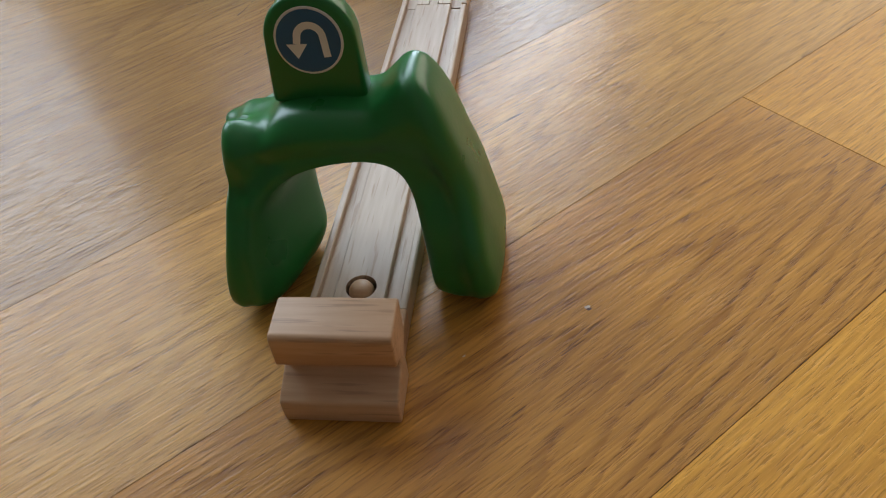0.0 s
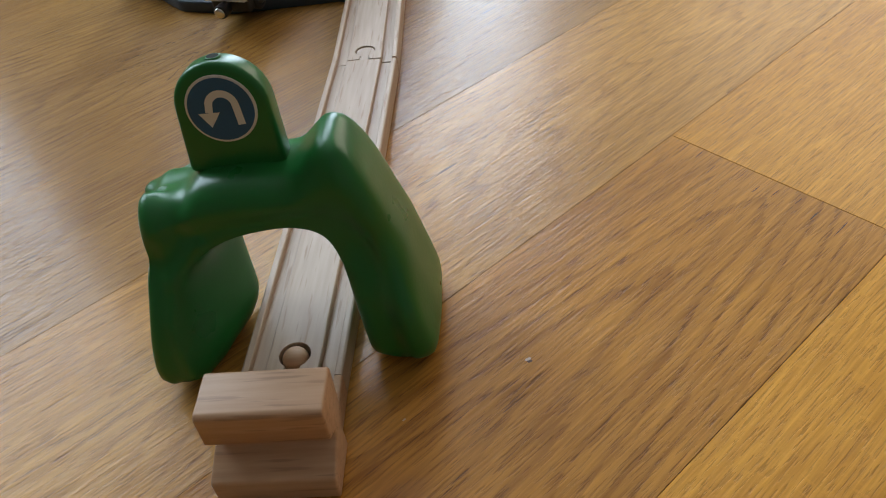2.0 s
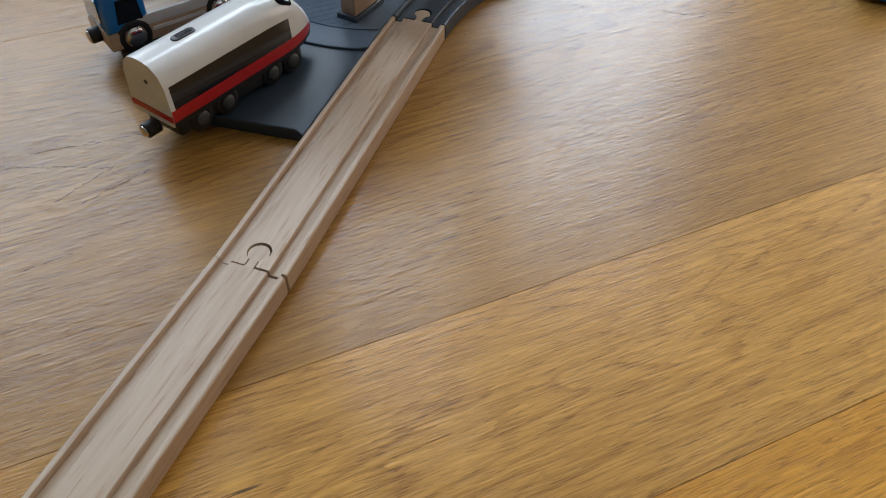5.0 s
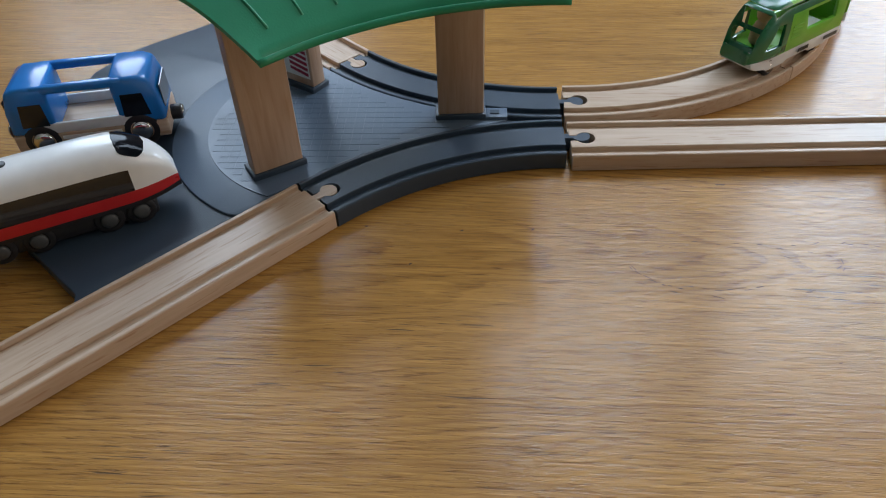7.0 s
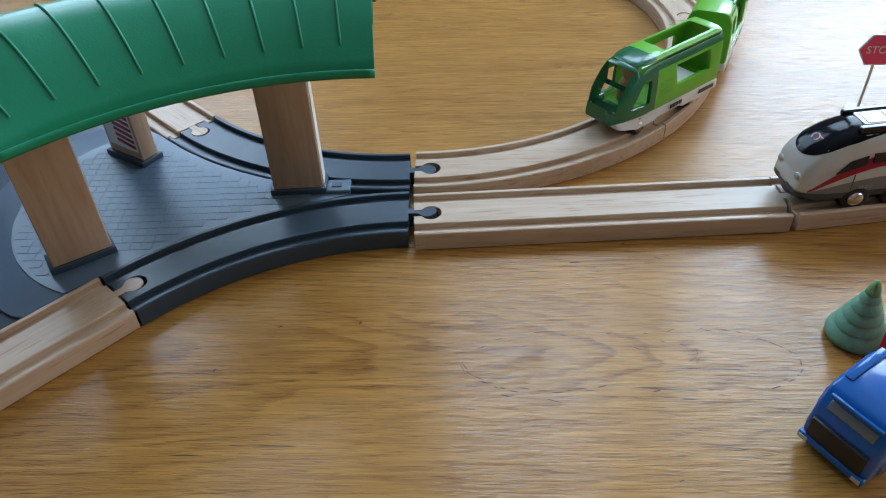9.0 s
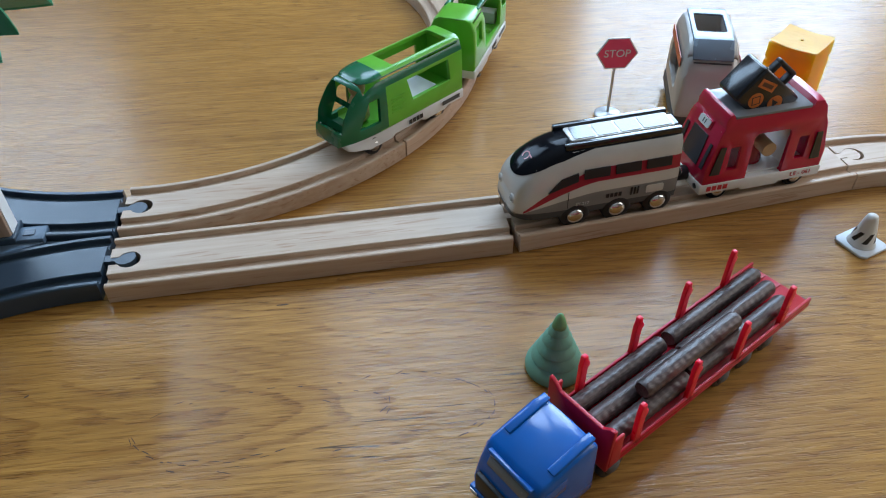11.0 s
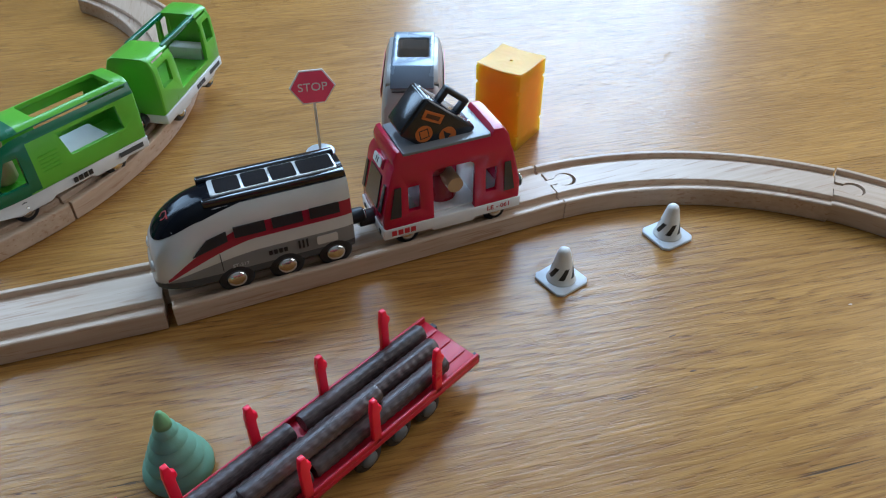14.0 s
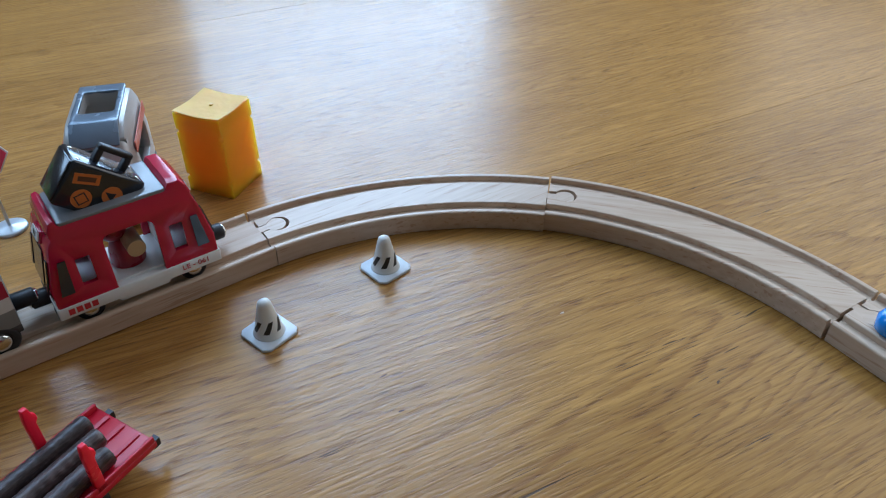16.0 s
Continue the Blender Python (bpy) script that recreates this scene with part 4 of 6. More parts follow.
def red_wagon(m):
    root = thing("toy_tram_wagon", "glossy red toy tram wagon with white skirt and grey roof", "toy train", m)
    # red upper body
    prof = [(-0.0400, 0.0125), (0.0400, 0.0125), (0.0399, 0.0240), (0.0352, 0.0460), (0.0338, 0.0500), (0.0322, 0.0525), (0.0326, 0.0572), (0.0308, 0.0616), (0.0288, 0.0622), (0.0276, 0.0590), (-0.0226, 0.0590), (-0.0240, 0.0626), (-0.0292, 0.0624), (-0.0326, 0.0578), (-0.0338, 0.0500), (-0.0352, 0.0460), (-0.0399, 0.0240)]
    rings = []
    for y, inset in ((-0.0172, 0.0014), (-0.0168, 0.0005), (-0.0100, 0.0), (0.0100, 0.0), (0.0168, 0.0005), (0.0172, 0.0014)):
        rings.append([(x * (1 - inset / 0.04), y * (1 - 0.13 * smoothstep(0.040, 0.060, z) if abs(y) > 0.012 else 1), z - (inset if z > 0.052 else 0)) for x, z in prof])
    bm = loft(bmesh.new(), rings)
    cut = [prism(bmesh.new(), rounded(-0.0125, 0.0115, 0.0100, 0.0453, 0.0036), -0.03, 0.03, pose(0, 0, 0, 90)), boxed(-0.0335, -0.018, -0.0145, 0.0145, 0.0140, 0.0500), boxed(0.018, 0.0335, -0.0145, 0.0145, 0.0140, 0.0500),
           boxed(-0.019, 0.019, -0.0145, 0.0145, 0.0140, 0.0500)]
    for s in (-1, 1):
        cut.append(prism(bmesh.new(), rounded(s * 0.0222 - 0.0033, s * 0.0222 + 0.0033, 0.0215, 0.0380, 0.0008), -0.03, 0.03, pose(0, 0, 0, 90)))
    body = part("body", carve(bm, cut, [GLOSS_RED]), [GLOSS_RED], root, bevel=0.0007)
    for s in (1, -1):
        # end windscreen and its side lights
        part("windscreen", prism(bmesh.new(), [(-0.0085, 0.0), (0.0085, 0.0), (0.0072, 0.0210), (-0.0072, 0.0210)], 0, 0.0006, Matrix.Translation((s * 0.0403, 0, 0.0225)) @ pose(0, 0, 0, 0, 0, 90 * s) @ pose(0, 0, 0, 90 - 12.0)), DARK_GLASS, root)
        for q in (1, -1):
            part("side_light", prism(bmesh.new(), [(-0.0015, 0.0), (0.0015, 0.0), (0.0012, 0.0180), (-0.0010, 0.0180)], 0, 0.0006, Matrix.Translation((s * 0.0402, q * 0.0128, 0.0230)) @ pose(0, 0, 0, 0, 0, 90 * s) @ pose(0, 0, 0, 90 - 12.0)), DARK_GLASS, root)
            part("side_pane", prism(bmesh.new(), [(0.0300, 0.0195), (0.0362, 0.0195), (0.0330, 0.0400), (0.0295, 0.0400)] if s > 0 else [(-0.0362, 0.0195), (-0.0300, 0.0195), (-0.0295, 0.0400), (-0.0330, 0.0400)], -0.0003, 0.0003, Matrix.Translation((0, q * 0.01725, 0)) @ pose(0, 0, 0, 90)), DARK_GLASS, root)
        plate = part("number_sign", prism(bmesh.new(), rounded(-0.0052, 0.0052, -0.0026, 0.0026, 0.0012), 0, 0.0005, Matrix.Translation((s * 0.0352, 0, 0.0490)) @ pose(0, 0, 0, 0, 0, 90 * s) @ pose(0, 0, 0, 72)), STICKER_WHITE, root)
        lettering("11", 0.0044, SATIN_BLACK, plate, Matrix.Translation((s * 0.0352, 0, 0.0490)) @ pose(0, 0, 0, 0, 0, 90 * s) @ pose(0, 0, 0, 72) @ Matrix.Translation((0, 0, 0.0006)))
        part("sign_box", prism(bmesh.new(), [(-0.0068, -0.0030), (0.0068, -0.0030), (0.0058, 0.0034), (-0.0058, 0.0034)], -0.004, 0.0, Matrix.Translation((s * 0.0352, 0, 0.0490)) @ pose(0, 0, 0, 0, 0, 90 * s) @ pose(0, 0, 0, 72)), GLOSS_RED, root, bevel=0.0009)
        coupling(root, s * 0.0395, 0.0100, s, 0.0092)
        for q in (1, -1):
            lamp = part("tail_light", lathe(bmesh.new(), [(0.0018, 0), (0.0018, 0.0006), (0.0010, 0.0007)], 16, Matrix.Translation((s * 0.0402, q * 0.0120, 0.0085)) @ pose(0, 0, 0, 0, 90 * s)), SATIN_BLACK, root, smooth=True)
            wheel(root, s * 0.026, q * 0.0150, 0.0037, 0.0068, q)
    # white skirt, notched under the door
    pts = [(-0.0405, 0.0050), (-0.0130, 0.0050), (-0.0120, 0.0030), (0.0120, 0.0030), (0.0130, 0.0050), (0.0405, 0.0050), (0.0405, 0.0127), (-0.0405, 0.0127)]
    part("skirt", prism(bmesh.new(), pts, -0.0176, 0.0176, pose(0, 0, 0, 90)), GLOSS_WHITE, root, bevel=0.0008)
    part("lining", boxed(-0.0330, 0.0330, -0.0140, 0.0140, 0.0126, 0.0142), GLOSS_WHITE, root, "white plastic floor inside the wagon")
    for s in (1, -1):
        part("partition", boxed(s * 0.0165 - 0.0006, s * 0.0165 + 0.0006, -0.0143, 0.0143, 0.0140, 0.0400), GLOSS_WHITE, root, "white plastic partition inside the wagon")
    part("roof", prism(bmesh.new(), rounded(-0.0222, 0.0272, -0.0150, 0.0150, 0.0014), 0.0580, 0.0600), ROOF_GREY, root, "satin grey roof panel", bevel=0.0004)
    for q in (1, -1):
        for k in range(4):
            part("mark", boxed(q * (0.0345 - k * 0.0036) - 0.0014, q * (0.0345 - k * 0.0036) + 0.0014, q * 0.01765 - 0.0001, q * 0.01765 + 0.0001, 0.0072, 0.0108), MARK_RED, root)
        lettering("LE - 061", 0.0043, MARK_RED, root, Matrix.Translation((q * -0.0270 if q > 0 else 0.0270, q * 0.0177, 0.0092)) @ pose(0, 0, 0, 90, 0, 0 if q < 0 else 180))
    return root


def suitcase(m):
    """x down its length, z towards the handle."""
    root = thing("toy_suitcase", "black toy suitcase with orange stickers wedged in the wagon roof", "toy suitcase", m)
    part("shell", boxed(-0.0178, 0.0178, -0.0100, 0.0100, -0.0118, 0.0118), CASE_BLACK, root, bevel=0.0016)
    bm = bmesh.new()
    for x in (-0.0050, 0.0085):
        box(bm, x - 0.0016, x + 0.0016, -0.0024, 0.0024, 0.0112, 0.0185)
    box(bm, -0.0066, 0.0101, -0.0024, 0.0024, 0.0175, 0.0205)
    part("handle", bm, SATIN_BLACK, root, bevel=0.0010)
    part("end_cap", boxed(-0.0184, -0.0174, -0.0088, 0.0088, -0.0106, 0.0106), CASE_BLACK, root, bevel=0.0005)
    for s in (1, -1):
        y = s * 0.01005
        part("sticker", boxed(-0.0058, 0.0058, -0.0002, 0.0002, -0.0026, 0.0026, Matrix.Translation((-0.0085, y, 0.0052)) @ pose(0, 0, 0, 0, -12)), ORANGE, root, "orange label sticker")
        part("print", boxed(-0.0040, 0.0040, -0.0003, 0.0003, -0.0012, 0.0012, Matrix.Translation((-0.0085, y, 0.0052)) @ pose(0, 0, 0, 0, -12)), PRINT_BROWN, root)
        for cx, cz in ((-0.0068, -0.0046), (0.0055, 0.0010)):
            part("sticker", lathe(bmesh.new(), [(0.0047, -0.0002), (0.0047, 0.0002)], 28, Matrix.Translation((cx, y, cz)) @ pose(0, 0, 0, 90)), ORANGE, root, "round orange sticker")
            if cx < 0:
                part("print", boxed(-0.0026, 0.0026, -0.0003, 0.0003, -0.0026, 0.0026, Matrix.Translation((cx, y, cz)) @ pose(0, 0, 0, 0, 40)), SATIN_BLACK, root)
                part("print", boxed(-0.0020, 0.0020, -0.0004, 0.0004, -0.0020, 0.0020, Matrix.Translation((cx, y, cz)) @ pose(0, 0, 0, 0, 40)), ORANGE, root)
            else:
                part("print", prism(bmesh.new(), [(-0.0036, -0.0018), (0.0036, -0.0018), (0.0028, 0.0008), (0.0014, -0.0002), (0.0, 0.0020), (-0.0014, 0.0)], -0.0003, 0.0003, Matrix.Translation((cx, y, cz)) @ pose(0, 0, 0, 0, 40) @ pose(0, 0, 0, 90)), SATIN_BLACK, root)
        for k in (-0.0145, 0.0140):
            part("rivet", lathe(bmesh.new(), [(0.0009, 0), (0.0009, 0.0003), (0.0003, 0.0006)], 12, Matrix.Translation((k, s * 0.0060, 0.0118))), CHROME, root)
    return root


RAIL = TT
TRAIN_TURN = C0[2] + 180                # the train faces back down the straight


def on_straight(along, lift=RAIL):
    """A pose on the middle of the straight beyond the joint, so far along it."""
    a = radians(C0[2])
    return pose(C0[0] + along * math.cos(a), C0[1] + along * math.sin(a), lift, 0, 0, TRAIN_TURN)


NOSE = -0.0030
engine(on_straight(NOSE + 0.0478, RAIL + 0.0028) @ Matrix.Diagonal((0.92, 1, 0.84, 1)))
WAG = on_straight(NOSE + 0.1495)
red_wagon(WAG @ Matrix.Diagonal((0.965, 1, 0.88, 1)))
c40, s40 = math.cos(radians(40)), math.sin(radians(40))
lean = Matrix(((-c40, 0, -s40, 0.0050), (0, -1, 0, 0), (-s40, 0, c40, 0.0570), (0, 0, 0, 1)))
suitcase(WAG @ lean @ Matrix.Scale(0.96, 4))
seated_figure(WAG @ pose(0.0005, 0, 0.0123))


def white_wagon(m):
    root = thing("toy_express_wagon", "white toy express power car with black window band and red stripe", "toy train", m)
    xs = [-0.060, -0.0595, -0.057] + [-0.050 + i * 0.010 for i in range(8)] + [0.028 + 0.034 * math.sin(math.pi / 2 * i / 12) for i in range(1, 13)]

    def sect(x):
        k = min(0.999, max(0.0, (x - 0.024) / 0.038))
        zt = 0.016 + 0.030 * (math.sqrt(1 - k ** 2.0)) ** 1.15
        w = 0.0170 * (1 - 0.55 * k ** 2.6)
        zr = 0.016 + (zt - 0.016) * 0.58
        zw = 0.016 + (zt - 0.016) * 0.10
        half = [(w * 0.85, 0.0075), (w * 0.98, 0.0085), (w, 0.0115), (w, 0.0155), (w * 0.995, max(0.0157, zw)), (w * 0.95, zr), (w * 0.80, zr + (zt - zr) * 0.55), (w * 0.52, zr + (zt - zr) * 0.90), (w * 0.2, zt)]
        return [(x, y, z) for y, z in half] + [(x, -y, z) for y, z in half[::-1]]

    side = [1, 1, 2, 2, 3, 0, 0, 0]
    bm = loft(bmesh.new(), [sect(x) for x in xs], side + [0] + side[::-1] + [1])
    for f in bm.faces:
        c = f.calc_center_median()
        if f.material_index == 3 and (c.x > 0.036 or c.x < -0.0575):
            f.material_index = 0
        if len(f.verts) > 4:
            f.material_index = 0
    b = part("body", bm, [GLOSS_WHITE, SATIN_BLACK, STRIPE_BRIGHT, GLOSS_BLACK], root, smooth=True)
    bpy.context.view_layer.update()
    # the black windscreen lies on the slope of the nose
    ray = Vector((-math.cos(radians(50)), 0, -math.sin(radians(50))))
    up = Vector((ray.z, 0, -ray.x))
    bm = bmesh.new()
    grid = []
    for i in range(19):
        w = -0.0085 + 0.0170 * i / 18
        half = 0.0128 * (1 - max(0.0, abs(i / 9 - 1)) ** 4) ** 0.5 * (1.0 - 0.10 * i / 18)
        row = []
        for j in range(15):
            hit, p, nrm, _ = b.ray_cast(Vector((0.0405, half * (j / 7 - 1), 0.0400)) + up * w - ray * 0.2, ray)
            row.append(bm.verts.new(p + nrm * 0.00025) if hit else None)
        grid.append(row)
    for p, q in zip(grid, grid[1:]):
        for j in range(14):
            f = (p[j], p[j + 1], q[j + 1], q[j])
            if all(f):
                bm.faces.new(f)
    bmesh.ops.remove_doubles(bm, verts=bm.verts[:], dist=0.00002)
    part("windscreen", bm, SCREEN_BLACK, root, "black curved windscreen", smooth=True)
    b.modifiers.new("split", "EDGE_SPLIT").split_angle = radians(42)
    part("bogie_skirt", boxed(-0.056, 0.046, -0.0140, 0.0140, -0.0025, 0.0085), SATIN_BLACK, root, bevel=0.002)
    sw = part("switch", prism(bmesh.new(), rounded(-0.036, -0.020, -0.0028, 0.0028, 0.0026), 0.0455, 0.0468), SATIN_BLACK, root, "black sliding switch on the roof", bevel=0.0004)
    for k in range(6):
        part("grip", boxed(-0.0325 + k * 0.0018, -0.0317 + k * 0.0018, -0.0018, 0.0018, 0.0466, 0.0474), SATIN_BLACK, sw)
    part("red_band", boxed(-0.0606, -0.0598, -0.0165, 0.0165, 0.0115, 0.0150), STRIPE_BRIGHT, root)
    part("screw", cyl(bmesh.new(), 0.0013, (-0.0595, -0.002, 0.033), (-0.0603, -0.002, 0.033), 12), DARK_GREY, root)
    for k in (0.046, 0.052):
        part("print", boxed(k, k + 0.003, -0.007, -0.004, 0.0300 - (k - 0.046) * 0.9, 0.0310 - (k - 0.046) * 0.9), DARK_GREY, root)
    coupling(root, -0.060, 0.0035, -1, 0.009)
    for s in (1, -1):
        for x in (-0.040, -0.020, 0.018, 0.036):
            wheel(root, x, s * 0.0150, 0.0028, 0.0085, s, hub=DARK_GREY)
    return root


white_wagon(pose(-0.0800, 0.4160, 0.0145, 0, 0, 73) @ Matrix.Diagonal((1, 1.06, 1, 1)))


def blue_wagon(m):
    root = thing("toy_open_wagon", "blue roofed open toy wagon on a pale wooden base", "toy train", m)
    L, W = 0.043, 0.0170
    part("wooden_base", boxed(-L, L, -W, W, 0.005, 0.0155), BEECH, root, "pale beech wooden base", bevel=0.0012)
    for s in (1, -1):
        # blue cabs at both ends
        prof = [(s * L * 1.0, 0.0152), (s * L * 0.98, 0.030), (s * (L - 0.004), 0.042), (s * (L - 0.010), 0.0445), (s * (L - 0.026), 0.0445), (s * (L - 0.026), 0.0152)]
        cab = part("cab", prism(bmesh.new(), prof, -W * 0.98, W * 0.98, pose(0, 0, 0, 90)), GLOSS_BLUE, root, bevel=0.0022)
        for q in (1, -1):
            part("window", prism(bmesh.new(), [(s * (L - 0.0225), 0.0205), (s * (L - 0.0075), 0.0205), (s * (L - 0.0095), 0.0345), (s * (L - 0.0215), 0.0345)], -0.0003, 0.0003, Matrix.Translation((0, q * 0.01675, 0)) @ pose(0, 0, 0, 90)), GLOSS_BLACK, cab)
            if s > 0:
                part("roof_bar", boxed(-L + 0.018, L - 0.018, q * 0.0142 - 0.0024, q * 0.0142 + 0.0024, 0.0395, 0.0443), GLOSS_BLUE, root, bevel=0.0012)
                part("sill", boxed(-L + 0.018, L - 0.018, q * 0.0158 - 0.0010, q * 0.0158 + 0.0010, 0.0150, 0.0215), GLOSS_WHITE, root, "pale plastic door sill", bevel=0.0006)
            wheel(root, s * 0.0275, q * 0.0172, 0.0106, 0.0106, q)
        part("end_window", prism(bmesh.new(), rounded(-0.0115, 0.0115, 0.021, 0.035, 0.001), -0.0003, 0.0003, Matrix.Translation((s * L * 0.995, 0, 0)) @ pose(0, 0, 0, 90, 0, 90)), GLOSS_BLACK, cab)
        coupling(root, s * (L - 0.001), 0.0105, s, 0.007)
    for q in (1, -1):
        part("side_rail", boxed(-0.0165, 0.0165, q * 0.0172 - 0.0004, q * 0.0172 + 0.0006, 0.0112, 0.0132), STICKER_WHITE, root)
    return root


blue_wagon(pose(-0.1605, 0.4690, 0.0088, 0, 0, 57) @ Matrix.Scale(1.12, 4))

# ---- the buffer stop and the green action tunnel ----
def buffer_stop():
    root = thing("buffer_stop", "beech wood toy buffer stop block at the end of the track", "toy buffer", pose(A_X - 0.0035, 0.0, 0))
    prof = [(0.0, 0.0), (0.0, 0.0105), (0.0010, 0.0118), (0.0125, 0.0155), (0.0140, 0.0170), (0.0140, 0.0195), (0.0085, 0.0225), (0.0075, 0.0238), (0.0080, 0.0365), (0.0095, 0.0380), (0.0258, 0.0385), (0.0270, 0.0372),
            (0.0262, 0.0220), (0.0212, 0.0150), (0.0212, 0.0)]
    bm = bmesh.new()
    rings = [[(x, y, z) for y, z in prof] for x in (-0.0215, 0.0215)]
    loft(bm, rings)
    part("track_stub", sweep(bmesh.new(), line(-0.0008, 0.0205, 90, 0.0225), TRACK_PROFILE), BUFFER, root)
    part("block", bm, BUFFER, root, bevel=0.0009, seg=3)
    bm = bmesh.new()
    prism(bm, key_outline(-0.0008, 0.0430, math.pi / 2, 0.0052, 0.0024, 0.0112), 0.0006, 0.0090)
    lathe(bm, [(0.0052, 0.0085), (0.0051, 0.0100), (0.0044, 0.0116), (0.0028, 0.0126), (0.0008, 0.0130)], 24, Matrix.Translation((-0.0008, 0.0542, 0)))
    part("peg", bm, BUFFER, root, bevel=0.0006)


buffer_stop()


def tunnel():
    root = thing("toy_tunnel", "moulded dark green plastic tunnel arch with a blue sign on top", "toy tunnel", pose(A_X, 0, 0))
    right = [(-0.0280, 0.0810), (-0.0120, 0.0830), (0.0040, 0.0815), (0.0100, 0.0830), (0.0165, 0.0915), (0.0240, 0.0915), (0.0305, 0.0815), (0.0375, 0.0610), (0.0460, 0.0360), (0.0525, 0.0150), (0.0530, 0.0)]
    left = [(-0.0575, 0.0), (-0.0570, 0.022), (-0.0545, 0.046)]
    near_horn = left + [(-0.0520, 0.062), (-0.0495, 0.0745), (-0.0455, 0.0765), (-0.0385, 0.0745)] + right
    notch = left + [(-0.0530, 0.054), (-0.0515, 0.0630), (-0.0470, 0.0675), (-0.0385, 0.0730)] + right
    far_horn = left + [(-0.0570, 0.055), (-0.0600, 0.0655), (-0.0560, 0.0675), (-0.0430, 0.0700)] + right
    front = [(-0.0580, 0.0), (-0.0570, 0.022), (-0.0520, 0.044), (-0.0490, 0.060), (-0.0465, 0.0680), (-0.0425, 0.0725), (-0.0355, 0.0740), (-0.0260, 0.0768), (-0.0120, 0.0785), (0.0030, 0.0790), (0.0100, 0.0795), (0.0160, 0.0800),
             (0.0225, 0.0780), (0.0290, 0.0680), (0.0350, 0.0500), (0.0430, 0.0290), (0.0500, 0.0120), (0.0510, 0.0)]
    inner = [(-0.0365, 0.0), (-0.0395, 0.020), (-0.0415, 0.038), (-0.0405, 0.0480), (-0.0370, 0.0560), (-0.0312, 0.0620), (-0.0248, 0.0666), (-0.0168, 0.0702), (-0.0090, 0.0724), (0.0005, 0.0730), (0.0062, 0.0722), (0.0110, 0.0704),
             (0.0150, 0.0668), (0.0180, 0.0605), (0.0205, 0.0500), (0.0220, 0.0300), (0.0235, 0.0120), (0.0240, 0.0)]

    def mix(a, b, t):
        return [(p[0] * (1 - t) + q[0] * t, p[1] * (1 - t) + q[1] * t) for p, q in zip(a, b)]

    def settle(pts):
        # the arch's own edge lies lower than the crown behind it
        return [(x, z if z < 0.03 else 0.03 + (z - 0.03) * 0.79) for x, z in pts]

    front, inner = settle(front), settle(inner)

    def skew(p):
        # the feet stand forward of the crown, the left one a little more
        return -0.012 * (1 - min(1, p[1] / 0.07)) * (1 if p[0] < 0 else 0.15)

    def tucked(pts, k):
        # the left inner wall leans towards the track at the back
        return [(x * (1 - k) if x < 0 else x, z) for x, z in pts]

    outs = [(0.0560, mix(inner, front, 0.45)), (0.0545, mix(inner, front, 0.75)), (0.0560, front), (0.0640, mix(front, near_horn, 0.45)), (0.0735, mix(front, near_horn, 0.95)), (0.0800, near_horn), (0.0880, notch), (0.0965, far_horn),
            (0.1020, mix(front, far_horn, 0.80)), (0.1075, mix(front, far_horn, 0.25)), (0.1100, mix(inner, front, 0.6))]
    ins = [(0.1090, tucked(inner, 0.40)), (0.0950, tucked(inner, 0.34)), (0.0700, tucked(inner, 0.12)), (0.0575, inner)]
    bm = bmesh.new()
    loops = [[bm.verts.new((x, y + skew((x, z)) + (0.0125 * smoothstep(0.025, 0.060, z) * (0.066 - y) / 0.010 if y < 0.066 else 0.0), z)) for x, z in pts] for y, pts in outs + ins]
    n = len(front)
    m = len(loops)
    for i in range(m):
        a, b = loops[i], loops[(i + 1) % m]
        for j in range(n - 1):
            bm.faces.new((a[j], a[j + 1], b[j + 1], b[j]))
    for j in (0, n - 1):
        # soles of the feet
        vs = [loops[i][j] for i in range(m)]
        bm.faces.new(vs if j else vs[::-1])
    ob = part("arch", bm, TUNNEL_GREEN, root, smooth=True)
    s = ob.modifiers.new("round", "SUBSURF")
    s.levels = s.render_levels = 3
    bpy.context.view_layer.update()
    shaped = bpy.data.meshes.new_from_object(ob.evaluated_get(bpy.context.evaluated_depsgraph_get()))
    ob.modifiers.clear()
    ob.data = shaped
    # each fold: a line in x and z, its half width, and how far it stands out
    folds = [([(0.0205, 0.0960), (0.0315, 0.0740), (0.0400, 0.0480), (0.0440, 0.0120)], 0.0050, 0.0024), ([(0.0310, 0.0560), (0.0350, 0.0150)], 0.0050, -0.0012),
             ([(-0.0600, 0.0560), (-0.0470, 0.0550)], 0.0060, -0.0016), ([(-0.0430, 0.0100), (-0.0450, 0.0330), (-0.0410, 0.0500), (-0.0300, 0.0600)], 0.0028, 0.0012),
             ([(-0.0470, 0.0760), (-0.0440, 0.0640), (-0.0430, 0.0500)], 0.0045, 0.0016), ([(-0.0330, 0.0790), (-0.0360, 0.0670)], 0.0040, -0.0014)]
    moved = []
    for v in shaped.vertices:
        p, push = Vector((v.co.x, v.co.z)), 0.0
        if v.normal.y < 0.35 and v.normal.z > -0.4:
            for pts, wide, out in folds:
                near = 1.0
                for a, b in zip(pts, pts[1:]):
                    a, b = Vector(a), Vector(b)
                    k = max(0.0, min(1.0, (p - a).dot(b - a) / (b - a).length_squared))
                    near = min(near, (p - a - (b - a) * k).length)
                push += out * math.exp(-(near / wide) ** 2)
        moved.append(v.co + v.normal * push)
    for v, co in zip(shaped.vertices, moved):
        v.co = co
    for f in shaped.polygons:
        f.use_smooth = True
    # the tab that carries the sign
    cx, hw, top = -0.0125, 0.0165, 0.1185
